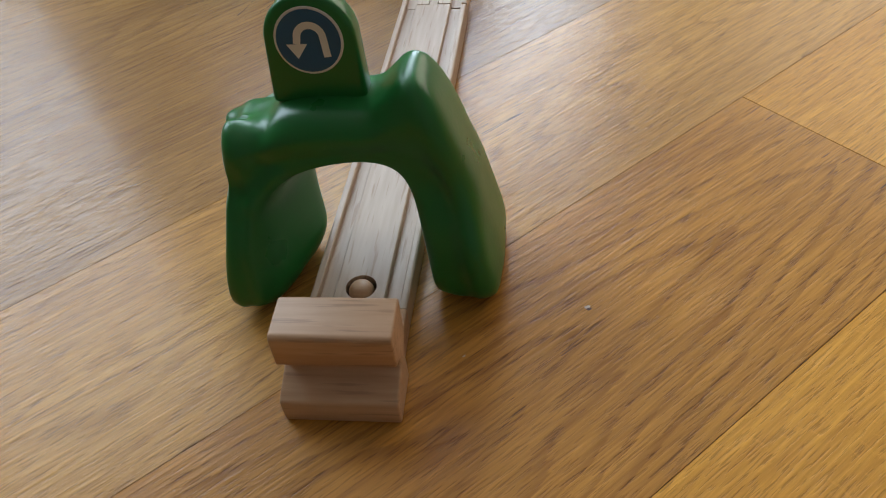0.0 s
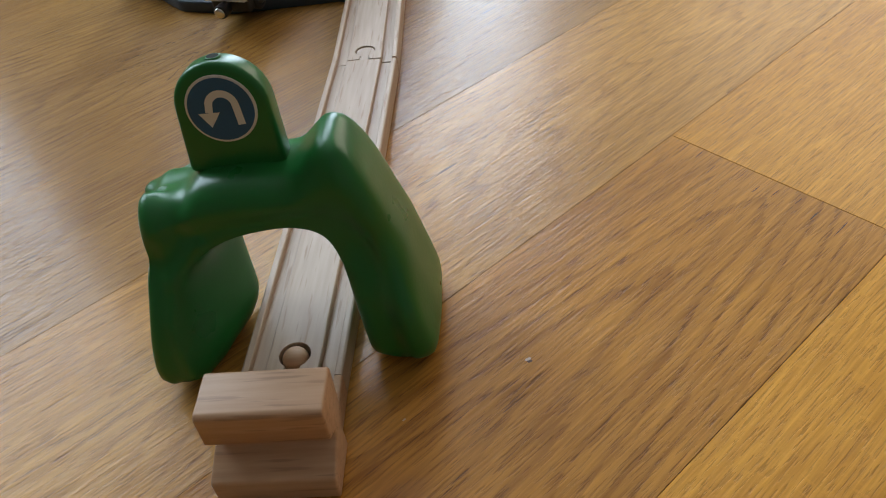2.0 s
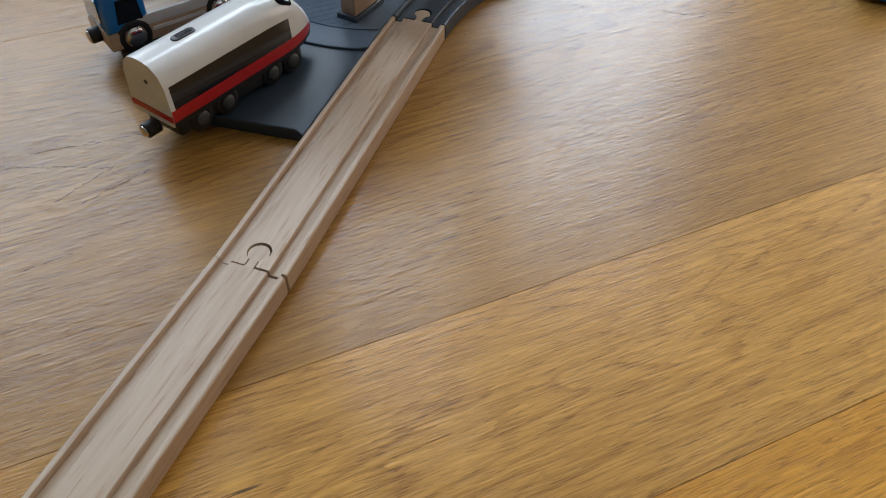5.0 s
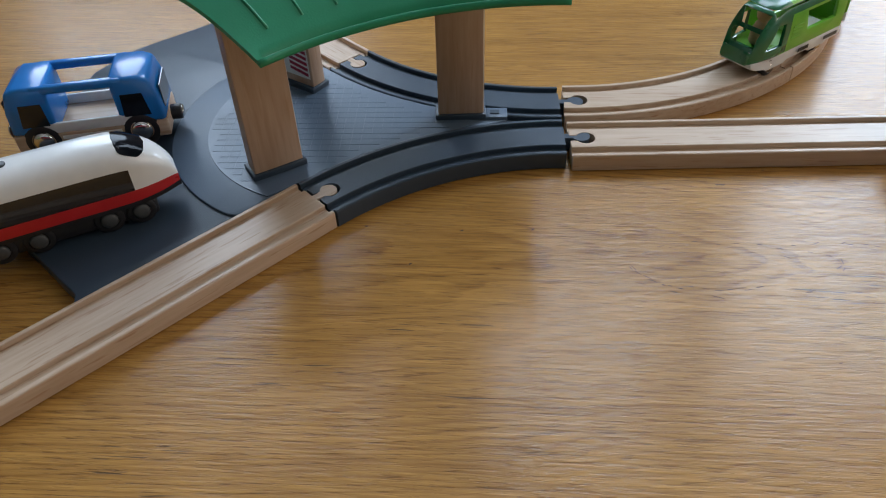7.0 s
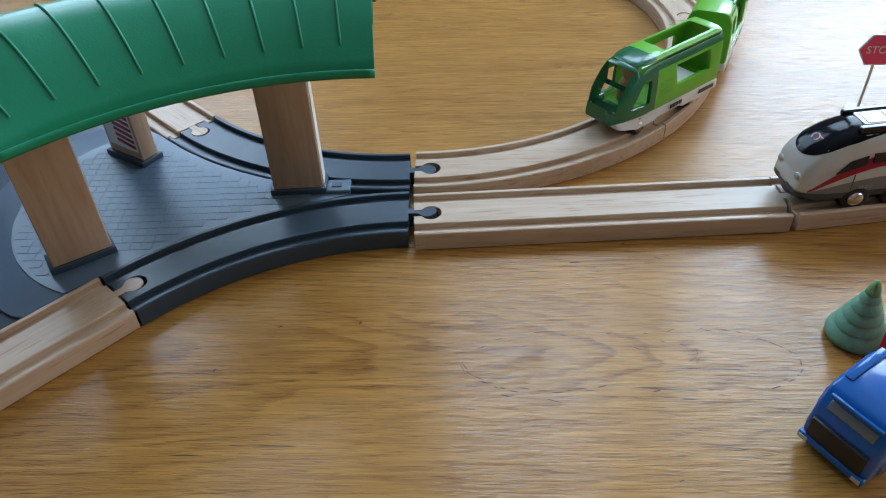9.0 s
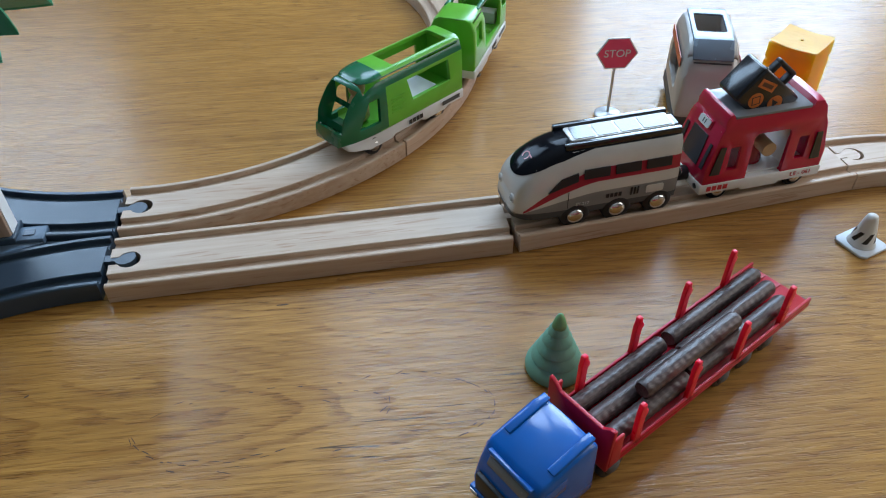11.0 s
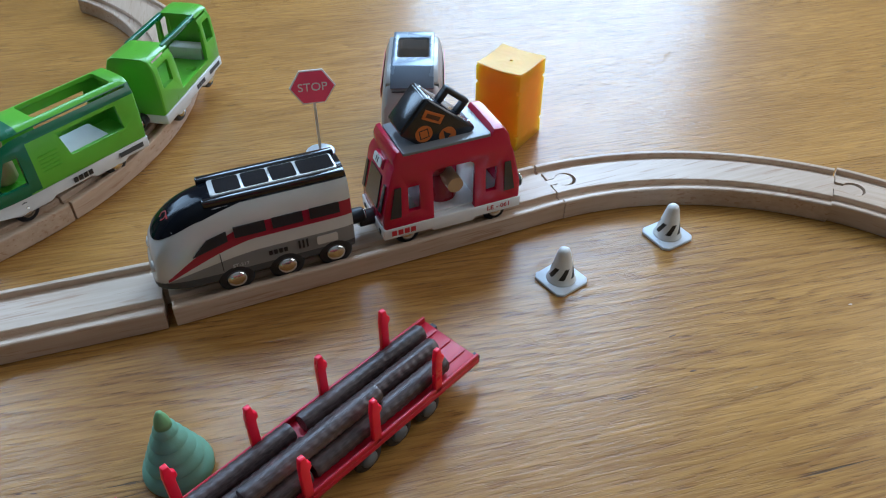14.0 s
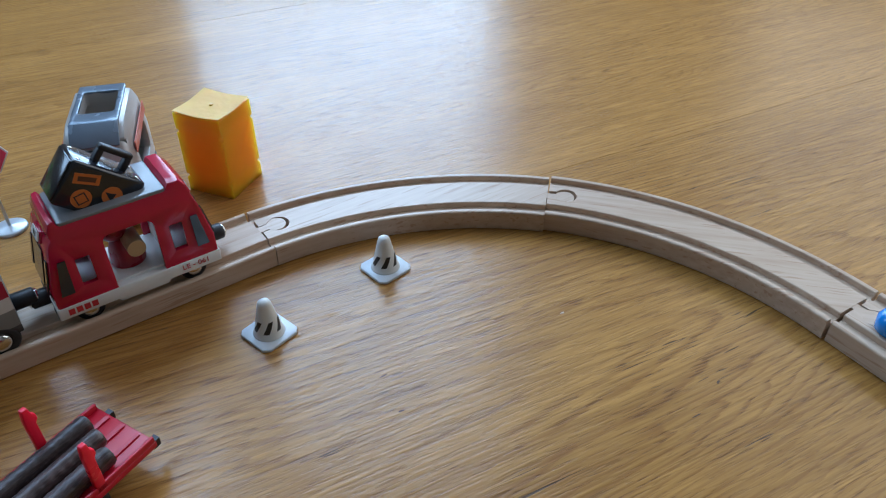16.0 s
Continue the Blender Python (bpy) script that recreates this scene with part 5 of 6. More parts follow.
    pts = [(-hw - 0.0012, 0.0), (hw + 0.0012, 0.0)] + [(hw * math.cos(radians(a)), top - 0.0785 - hw + hw * math.sin(radians(a))) for a in range(0, 181, 10)]
    tab_m = Matrix.Translation((cx, 0.0935, 0.0785)) @ pose(0, 0, 0, 90 - 7, 0, 0)
    part("sign_tab", prism(bmesh.new(), pts, 0.0, 0.0105), TUNNEL_GREEN, root, m=tab_m, bevel=0.0022, seg=3)
    rim = part("hole_rim", lathe(bmesh.new(), [(0.0028, -0.001), (0.0027, 0.0003), (0.0022, 0.0004)], 20), TUNNEL_GREEN, root, m=tab_m @ Matrix.Translation((0, top - 0.0785, 0.0052)) @ pose(0, 0, 0, -90), smooth=True)
    # the tab stays solid; a matt dark disc paints the hole's inner shade
    part("hole_shade_disc", lathe(bmesh.new(), [(0.0021, -0.001), (0.0021, 0.00045), (0.0005, 0.00046)], 20), HOLE_DARK, rim)
    disc_m = tab_m @ Matrix.Translation((0, 0.0238, 0.0105))
    sign = part("sign", lathe(bmesh.new(), [(0.0122, -0.001), (0.0122, 0.0002), (0.0119, 0.0004)], 48), STICKER_WHITE, root, "blue round sign with white turning arrow", m=disc_m)
    part("blue_field", lathe(bmesh.new(), [(0.0113, 0.0002), (0.0113, 0.0006)], 48), SIGN_BLUE, sign)
    # the arrow: up, round and down to a head
    path = [(0.0060, -0.0058), (0.0056, -0.001)] + [(0.0008 + 0.0046 * math.cos(radians(a)), 0.0012 + 0.0046 * math.sin(radians(a))) for a in range(0, 181, 15)] + [(-0.0042, -0.0008)]
    bm = bmesh.new()
    w = 0.0013
    rows = []
    for i, p in enumerate(path):
        q0, q1 = path[max(0, i - 1)], path[min(len(path) - 1, i + 1)]
        d = Vector((q1[0] - q0[0], q1[1] - q0[1])).normalized()
        rows.append([bm.verts.new((p[0] - d.y * w, p[1] + d.x * w, 0.0009)), bm.verts.new((p[0] + d.y * w, p[1] - d.x * w, 0.0009))])
    for a, b in zip(rows, rows[1:]):
        bm.faces.new((a[0], a[1], b[1], b[0]))
    bm.faces.new([bm.verts.new(v) for v in ((-0.0080, -0.0008, 0.00091), (-0.0005, -0.0008, 0.00091), (-0.0045, -0.0062, 0.00091))])
    part("arrow", bm, STICKER_WHITE, sign)


tunnel()

# ---- the green passenger train on the far loop ----
def hollow_car(root, L, nose, cuts_extra=()):
    W = 0.0165
    rings = []
    xs = [-L, -L + 0.0008, -L + 0.004, -L * 0.5, 0.0, L * 0.30] + ([L * 0.30 + (L * 0.70) * math.sin(math.pi / 2 * i / 9) for i in range(1, 10)] if nose else [L - 0.004, L - 0.0008, L])
    for x in xs:
        k = min(0.995, max(0.0, (x - L * 0.30) / (L * 0.70))) if nose else 0.0
        zt = 0.020 + 0.033 * (1 - k ** 2.3) ** 0.52 if nose else 0.053
        w = W * (1 - 0.35 * k ** 2.6)
        tuck = 0.0008 if x in (xs[0],) or (not nose and x == xs[-1]) else 0.0
        half = [(w * 0.96, 0.0125), (w, 0.0140), (w, 0.012 + (zt - 0.012) * 0.45), (w * 0.95, 0.012 + (zt - 0.012) * 0.78), (w * 0.80, zt - 0.0022), (w * 0.62, zt - 0.0003), (w * 0.2, zt)]
        half = [(y - tuck, z) for y, z in half]
        rings.append([(x, y, z) for y, z in half] + [(x, -y, z) for y, z in half[::-1]])
    return loft(bmesh.new(), rings)


def green_car(m, nose):
    root = thing("green_train_car", "lime green open-topped toy train car with a dark green cab" if nose else "lime green open toy train car following the cab car", "toy train", m, "green toy train")
    L = 0.052 if nose else 0.042
    bm = hollow_car(root, L, nose)
    W = 0.0165
    cut = [boxed(-L + 0.0035, (L * 0.62 if nose else L - 0.0035), -W + 0.0026, W - 0.0026, 0.0165, 0.0500)]
    if nose:
        cut.append(prism(bmesh.new(), rounded(-0.044, 0.004, -0.0092, 0.0092, 0.002), 0.045, 0.07))
        cut.append(prism(bmesh.new(), [(-0.0400, 0.0250), (-0.0060, 0.0250), (-0.0020, 0.0415), (-0.0385, 0.0415)], -0.03, 0.03, pose(0, 0, 0, 90)))
        cut.append(prism(bmesh.new(), [(0.0215, 0.0205), (0.0375, 0.0205), (0.0290, 0.0385), (0.0215, 0.0385)], -0.03, 0.03, pose(0, 0, 0, 90)))
        # windscreen: through the sloping nose
        cut.append(boxed(-0.0165, 0.0125, -0.0118, 0.0118, -0.004, 0.03, Matrix.Translation((0.0395, 0, 0.0300)) @ pose(0, 0, 0, 0, 52, 0)))
        cut.append(boxed(0.0, 0.0415, -0.0128, 0.0128, 0.0165, 0.0300))
    else:
        cut.append(prism(bmesh.new(), [(-0.0240, 0.0185), (0.0150, 0.0185), (0.0190, 0.0700), (-0.0240, 0.0700)], -0.03, 0.03, pose(0, 0, 0, 90)))
        cut.append(prism(bmesh.new(), rounded(-0.038, -0.028, 0.030, 0.045, 0.001), -0.03, 0.03, pose(0, 0, 0, 90)))
        cut.append(prism(bmesh.new(), rounded(0.024, 0.037, 0.030, 0.045, 0.001), -0.03, 0.03, pose(0, 0, 0, 90)))
    bm = carve(bm, cut, [LIME, DEEP_GREEN])
    if nose:
        for f in bm.faces:
            c = f.calc_center_median()
            if c.x > 0.013 + (0.053 - c.z) * 0.18 or (0.0425 < c.z < 0.0508 and abs(c.y) > 0.0132):
                f.material_index = 1
    part("body", bm, [LIME, DEEP_GREEN], root, bevel=0.0006)
    if nose:
        for k in range(5):
            for s in (1, -1):
                part("vent_slat", boxed(0.001, 0.012, s * 0.0166 - 0.0003, s * 0.0166 + 0.0003, 0.0225 + k * 0.0025, 0.0234 + k * 0.0025), LIME, root)
        for s in (1, -1):
            for k in range(3):
                part("lamp", lathe(bmesh.new(), [(0.0011, 0), (0.0011, 0.0004), (0.0004, 0.0006)], 12, Matrix.Translation((0.0505 - k * 0.0010, s * 0.0095, 0.0150 + k * 0.0028)) @ pose(0, 0, 0, 0, 78, s * 25)), LIGHT_BASE, root)
    else:
        for s in (1, -1):
            part("roof_bar", boxed(-0.026, 0.021, s * 0.0110 - 0.0016, s * 0.0110 + 0.0016, 0.0490, 0.0525), DEEP_GREEN, root, bevel=0.0008)
    pts = [(-L - 0.0003, 0.0055), (-L * 0.72, 0.0055), (-L * 0.66, 0.0035), (-L * 0.30, 0.0035), (-L * 0.24, 0.0055), (L * 0.2, 0.0055), (L * 0.26, 0.0035), (L * 0.62, 0.0035), (L * 0.68, 0.0055), (L * (0.80 if nose else 1.0), 0.0055), (L * (0.90 if nose else 1.0), 0.0080), (L * (0.93 if nose else 1.0), 0.0128), (-L - 0.0003, 0.0128)]
    bm = prism(bmesh.new(), pts, -W - 0.0004, W + 0.0004, pose(0, 0, 0, 90))
    for v in bm.verts:
        if nose and v.co.x > L * 0.7:
            v.co.y *= 0.80
    part("skirt", bm, LIGHT_BASE, root, bevel=0.0009)
    for s in (1, -1):
        part("grille", boxed(-L + 0.004, -L + 0.020, s * 0.0170 - 0.0002, s * 0.0170 + 0.0002, 0.0078, 0.0108), DARK_GREY, root)
        for k in range(4):
            part("mark", boxed(-0.0135 + k * 0.0032, -0.0111 + k * 0.0032, s * 0.0170 - 0.0002, s * 0.0170 + 0.0002, 0.0074, 0.0106), SATIN_BLACK, root)
        for x in (-L * 0.56, L * 0.52):
            wheel(root, x, s * 0.0150, 0.0037, 0.0068, s)
    coupling(root, -L, 0.0090, -1, 0.006)
    if not nose:
        coupling(root, L, 0.0090, 1, 0.006)
    part("seat", boxed(-0.034, -0.006, -0.012, 0.012, 0.0160, 0.0215) if nose else boxed(-0.036, -0.026, -0.012, 0.012, 0.0160, 0.026), LIGHT_BASE, root, bevel=0.001)
    return root


GREEN_1 = pose(0.1056, 0.8730, RAIL, 0, 0, 262.4)
GREEN_2 = pose(0.0935, 0.9800, RAIL, 0, 0, 288.5)
LOW = Matrix.Diagonal((1, 1, 0.92, 1))
green_car(GREEN_1 @ LOW, True)
green_car(GREEN_2 @ LOW, False)
doll(FIGURE_WOOD, GREEN_1 @ pose(0.0255, 0.0, 0.0166), "toy_driver", "small plain wooden toy figure sitting in the cab")


# ---- log truck ----
def log_truck(m):
    """u runs back from the headboard, v across."""
    root = thing("toy_log_truck", "blue toy truck with a red log trailer full of dark logs", "toy truck", m)
    W = 0.0158
    prof = [(-0.0420, 0.0045), (-0.0425, 0.0130), (-0.0400, 0.0215), (-0.0360, 0.0305), (-0.0335, 0.0330), (-0.0105, 0.0375), (-0.0060, 0.0360), (-0.0050, 0.0100), (-0.0050, 0.0045)]
    rings = []
    for y, ins in ((-W, 0.0014), (-W + 0.0012, 0.0), (0, -0.0006), (W - 0.0012, 0.0), (W, 0.0014)):
        rings.append([(u + (ins if u < -0.02 else 0), y, z - (ins if z > 0.03 else 0)) for u, z in prof])
    bm = loft(bmesh.new(), rings)
    cab = part("cab", bm, TRUCK_BLUE, root, bevel=0.0024, seg=3)
    part("windscreen", boxed(-0.0004, 0.0012, -0.0108, 0.0108, -0.0024, 0.0024, Matrix.Translation((-0.0384, 0, 0.0262)) @ pose(0, 0, 0, 0, 24, 0)), WAGON_TOP, cab, "narrow grey windscreen", bevel=0.0004)
    part("visor", boxed(-0.0022, 0.0010, -0.0120, 0.0120, -0.0008, 0.0008, Matrix.Translation((-0.0362, 0, 0.0300)) @ pose(0, 0, 0, 0, 24, 0)), TRUCK_BLUE, cab, bevel=0.0005)
    part("grille", boxed(-0.0434, -0.0410, -0.0128, 0.0128, 0.0075, 0.0186), SATIN_BLACK, cab, bevel=0.0005)
    part("bumper", boxed(-0.0440, -0.0410, -W, W, 0.0035, 0.0075), TRUCK_BLUE, cab, bevel=0.0008)
    for s in (1, -1):
        part("headlight", boxed(-0.0444, -0.0438, s * 0.0128 - 0.0020, s * 0.0128 + 0.0020, 0.0045, 0.0066), METAL_PALE, cab)
        part("side_window", prism(bmesh.new(), [(-0.0375, 0.0220), (-0.0225, 0.0220), (-0.0225, 0.0300), (-0.0345, 0.0290)], -0.0003, 0.0003, Matrix.Translation((0, s * (W + 0.0001), 0)) @ pose(0, 0, 0, 90)), TRUCK_BLUE, cab, bevel=0.0002)
        part("roof_spoiler", prism(bmesh.new(), [(-0.0280, 0.0335), (-0.0070, 0.0375), (-0.0065, 0.0392), (-0.0120, 0.0385), (-0.0285, 0.0350)], -0.0020, 0.0020, Matrix.Translation((0, s * 0.0122, 0)) @ pose(0, 0, 0, 90)), TRUCK_BLUE, cab, bevel=0.0005)
        for u in (-0.0310, 0.0080):
            wheel(root, u, s * 0.0150, 0.0070, 0.0070, s, hub=RIM_GREY, w=0.0055)
        for u in (0.0830, 0.1000, 0.1170):
            wheel(root, u, s * 0.0150, 0.0070, 0.0070, s, hub=RIM_GREY, w=0.0055)
    part("chassis", boxed(-0.0060, 0.0350, -0.0120, 0.0120, 0.0060, 0.0115), SATIN_BLACK, root)
    part("axle_frame", boxed(0.0660, 0.1300, -0.0090, 0.0090, 0.0070, 0.0125), SATIN_BLACK, root)
    part("fuel_tank", boxed(-0.004, 0.016, 0.0110, 0.0165, 0.0065, 0.0125), TRUCK_BLUE, root, bevel=0.001)
    # trailer: floor, side rims, headboard, posts
    part("trailer_bed", boxed(0.0005, 0.1470, -0.0170, 0.0170, 0.0125, 0.0155), TRUCK_RED, root, bevel=0.0005)
    for s in (1, -1):
        part("side_rim", boxed(0.0015, 0.1465, s * 0.0163 - 0.0007, s * 0.0163 + 0.0007, 0.0154, 0.0185), TRUCK_RED, root, bevel=0.0004)
    for k in range(3):
        part("bed_rib", boxed(0.1315, 0.1455, -0.0095 + k * 0.0085, -0.0075 + k * 0.0085, 0.0154, 0.0163), TRUCK_RED, root)
    prof = [(-0.0172, 0.0125), (0.0172, 0.0125), (0.0178, 0.0405), (0.0150, 0.0395), (0.0115, 0.0362), (-0.0115, 0.0362), (-0.0150, 0.0395), (-0.0178, 0.0400)]
    part("headboard", prism(bmesh.new(), prof, -0.0010, 0.0010, Matrix.Translation((0.0008, 0, 0)) @ pose(0, 0, 0, 90, 0, 90)), TRUCK_RED, root, bevel=0.0004)
    for s in (1, -1):
        part("headboard_wing", boxed(0.0008, 0.0075, s * 0.0170 - 0.0007, s * 0.0170 + 0.0007, 0.0150, 0.0330), TRUCK_RED, root, bevel=0.0005)
        for u in (0.0185, 0.0530, 0.0870, 0.1215):
            pr = [(-0.0020, 0.0155), (0.0020, 0.0155), (0.0020, 0.0325), (0.0031, 0.0340), (0.0030, 0.0362), (0.0017, 0.0372), (0.0012, 0.0410), (-0.0012, 0.0410), (-0.0017, 0.0375), (-0.0020, 0.0355)]
            part("post", prism(bmesh.new(), [(a, b) for a, b in pr], -0.0012, 0.0012, Matrix.Translation((u, s * 0.0158, 0)) @ pose(0, 0, 0, 90)), POST_RED, root, "bright red stake post", bevel=0.0004)
    for s in (1, -1):
        part("hook", boxed(0.1465, 0.1500, s * 0.0130 - 0.0015, s * 0.0130 + 0.0015, 0.0090, 0.0130), SATIN_BLACK, root)
    return root


TRUCK = pose(0.3252, 0.7285, 0, 0, 0, 75.3)
log_truck(TRUCK)


def log(u0, u1, v, z, r=0.0042):
    rnd = random.Random(int(u0 * 9000 + v * 70000 + z * 3000))
    bm = bmesh.new()
    n, k = 20, 64
    ph = [rnd.uniform(0.95, 1.04) for _ in range(n)]
    shift = rnd.uniform(0, 6)
    rings = []
    for i in range(k + 1):
        u = u0 + (u1 - u0) * i / k
        # moulded bark: slanting furrows that meet in chevrons, and a soft rim at both ends
        rim = 1 - 0.10 * (i in (0, k))
        ring = []
        for j in range(n):
            a = 2 * math.pi * j / n
            furrow = max(0.0, math.sin(1500 * u + shift + 5.0 * abs(math.sin(1.5 * a + shift)) + rnd.uniform(-0.5, 0.5)))
            q = r * ph[j] * rim * (1 - 0.075 * furrow)
            ring.append((u, q * math.cos(a), q * math.sin(a)))
        rings.append(ring)
    loft(bm, rings)
    ob = part("toy_log", bm, BARK, m=TRUCK @ Matrix.Translation((0, v, z)), smooth=True)
    ob.modifiers.new("split", "EDGE_SPLIT").split_angle = radians(50)
    tagged(ob, "dark brown grained toy log lying on the trailer", "toy log", "logs on the trailer")


for v, cuts in ((0.0098, ((0.004, 0.0655), (0.0705, 0.138))), (0.0002, ((0.004, 0.066), (0.068, 0.136))), (-0.0095, ((0.004, 0.058), (0.060, 0.132)))):
    for u0, u1 in cuts:
        log(u0, u1, v, 0.0198)
log(0.0330, 0.0980, -0.0052, 0.0269)


# ---- small things ----
def cone(x, y, turn):
    root = thing("traffic_cone", "white toy traffic cone with slanted black stripes, square foot", "toy cone", pose(x, y, 0, 0, 0, turn), "toy traffic cones")
    h, c = 0.0106, 0.0026
    pts = [(h, h - c), (h - c, h), (-h + c, h), (-h, h - c), (-h, -h + c), (-h + c, -h), (h - c, -h), (h, -h + c)]
    part("foot", prism(bmesh.new(), pts, 0.0, 0.0018), CONE_BASE, root, bevel=0.0005)
    prof = [(0.0078, 0.0016), (0.0074, 0.0026), (0.0068, 0.0034), (0.0034, 0.0188), (0.0029, 0.0203), (0.0018, 0.0212), (0.0006, 0.0215)]
    part("body", lathe(bmesh.new(), prof, 40), CONE_WHITE, root, smooth=True)
    for k in range(6):
        bm = bmesh.new()
        rows = []
        for i in range(6):
            z = 0.0050 + 0.0062 * i / 5
            r = 0.0068 - 0.0034 * (z - 0.0034) / 0.0154 + 0.0001
            a0 = radians(k * 60 + 30 * i / 5)
            rows.append([bm.verts.new((r * math.cos(a), r * math.sin(a), z)) for a in (a0, a0 + radians(13), a0 + radians(26))])
        for p, q in zip(rows, rows[1:]):
            for j in range(2):
                bm.faces.new((p[j], p[j + 1], q[j + 1], q[j]))
        part("stripe", bm, SATIN_BLACK, root, smooth=True)


cone(0.3865, 0.9465, -25)
cone(0.4245, 1.0075, -31)

tree = thing("toy_tree", "grey-green painted wooden toy fir tree in stacked rings", "toy tree", pose(0.2930, 0.7685, 0))
prof = [(0.0125, 0.0), (0.0138, 0.0012), (0.0140, 0.0030)]
for k in range(5):
    r0, r1, z0 = 0.0138 - 0.0022 * k, 0.0120 - 0.0022 * k, 0.0040 + 0.0054 * k
    prof += [(r0, z0), (r0 - 0.0006, z0 + 0.0022), (r1 - 0.0009, z0 + 0.0045), (r1 - 0.0016, z0 + 0.0053)]
part("body", lathe(bmesh.new(), prof, 40), TREE_GREEN, tree, smooth=True).modifiers.new("split", "EDGE_SPLIT").split_angle = radians(60)
part("tip", lathe(bmesh.new(), [(0.0034, 0.0290), (0.0031, 0.0312), (0.0024, 0.0338), (0.0013, 0.0364), (0.0003, 0.0372)], 24), TREE_TIP, tree, smooth=True)

stop = thing("stop_sign", "red toy stop sign on a thin pole, round foot", "toy sign", pose(0.2080, 0.9850, 0, 0, 0, -50))
part("foot", lathe(bmesh.new(), [(0.0092, 0.0), (0.0092, 0.0012), (0.0080, 0.0019), (0.0020, 0.0022), (0.0012, 0.0028)], 36), METAL_PALE, stop, smooth=True)
part("pole", cyl(bmesh.new(), 0.0009, (0, 0, 0.002), (0, 0, 0.041), 14), METAL_PALE, stop)
hexa = [(0.0138 * math.cos(radians(60 * i)), 0.0125 * math.sin(radians(60 * i))) for i in range(6)]
sm = Matrix.Translation((0.0012, 0, 0.0475)) @ pose(0, 0, 0, 90, 0, 90)
plate = part("plate", prism(bmesh.new(), hexa, -0.0005, 0.0004), CONE_WHITE, stop, m=sm)
part("red_face", prism(bmesh.new(), [(a * 0.93, b * 0.93) for a, b in hexa], 0.0003, 0.0007), STOP_RED, plate)
lettering("STOP", 0.0074, CONE_WHITE, plate, Matrix.Translation((0, 0, 0.0009)))


def grey_wagon(m):
    root = thing("grey_toy_wagon", "silver grey toy wagon with dark roof window and orange-red flank", "toy train", m)
    W, L = 0.0178, 0.031
    rings = []
    for x, zt, ins in ((-L, 0.0500, 0.0012), (-L + 0.0015, 0.0520, 0.0002), (-L + 0.006, 0.0545, 0), (0.010, 0.0545, 0), (0.020, 0.0500, 0), (0.0275, 0.0400, 0.0004), (0.0300, 0.0260, 0.0006), (L, 0.0140, 0.0012)):
        w = W - ins
        half = [(w * 0.97, 0.0120), (w, 0.0135), (w * 0.99, 0.012 + (zt - 0.012) * 0.5), (w * 0.90, 0.012 + (zt - 0.012) * 0.86), (w * 0.78, zt - 0.0008), (w * 0.6, zt), (w * 0.2, zt)]
        rings.append([(x, y, z) for y, z in half] + [(x, -y, z) for y, z in half[::-1]])
    bm = loft(bmesh.new(), rings)
    cut = [prism(bmesh.new(), rounded(-0.020, 0.014, 0.0215, 0.0400, 0.003), -0.03, 0.03, pose(0, 0, 0, 90)), boxed(-0.026, 0.0215, -0.0145, 0.0145, 0.0170, 0.0480), prism(bmesh.new(), rounded(-0.0215, 0.0030, -0.0088, 0.0088, 0.0018), 0.040, 0.07)]
    part("body", carve(bm, cut, [WAGON_GREY]), [WAGON_GREY], root, bevel=0.0007)
    for s in (1, -1):
        part("flank_stripe", boxed(-0.0285, 0.0180, s * 0.0176 - 0.0002, s * 0.0176 + 0.0003, 0.0385, 0.0445), BRICK_RED, root, "orange-red stripe")
    panel = carve(prism(bmesh.new(), rounded(-0.0295, 0.0135, -0.0118, 0.0118, 0.0015), 0.0535, 0.0553), [prism(bmesh.new(), rounded(-0.0215, 0.0030, -0.0088, 0.0088, 0.0018), 0.040, 0.07)], [WAGON_TOP])
    part("roof_panel", panel, [WAGON_TOP], root, "silver blue roof panel with an open window", bevel=0.0004)
    part("seam", boxed(-0.0002, 0.0004, -0.0110, 0.0110, -0.0003, 0.0003, Matrix.Translation((0.0243, 0, 0.0452)) @ pose(0, 0, 0, 0, 38, 0)), SATIN_BLACK, root)
    part("hood", boxed(-0.0001, 0.0135, -0.0118, 0.0118, 0.0, 0.0012, Matrix.Translation((0.0130, 0, 0.0546)) @ pose(0, 0, 0, 0, 38, 0)), WAGON_TOP, root, bevel=0.0005)
    part("skirt", boxed(-L, L - 0.0006, -W, W, 0.0035, 0.0122), DARK_GREY, root, bevel=0.0012)
    part("inner_floor", boxed(-0.0255, 0.0210, -0.0143, 0.0143, 0.0165, 0.0175), WAGON_GREY, root)
    c = part("coupling", cyl(bmesh.new(), 0.0082, (L - 0.003, 0, 0.0090), (L + 0.0022, 0, 0.0090), 28), SATIN_BLACK, root, bevel=0.0008)
    part("magnet", lathe(bmesh.new(), [(0.0046, 0), (0.0046, 0.0008), (0.0034, 0.0020), (0.0008, 0.0026)], 24, Matrix.Translation((L + 0.0022, 0, 0.0085)) @ pose(0, 0, 0, 0, 90)), CHROME, c, smooth=True)
    for s in (1, -1):
        for x in (-0.019, 0.019):
            wheel(root, x, s * 0.0150, 0.0068, 0.0068, s)
    return root


grey_wagon(pose(0.2530, 1.0275, 0, 0, 0, -61.5) @ Matrix.Scale(1.08, 4))

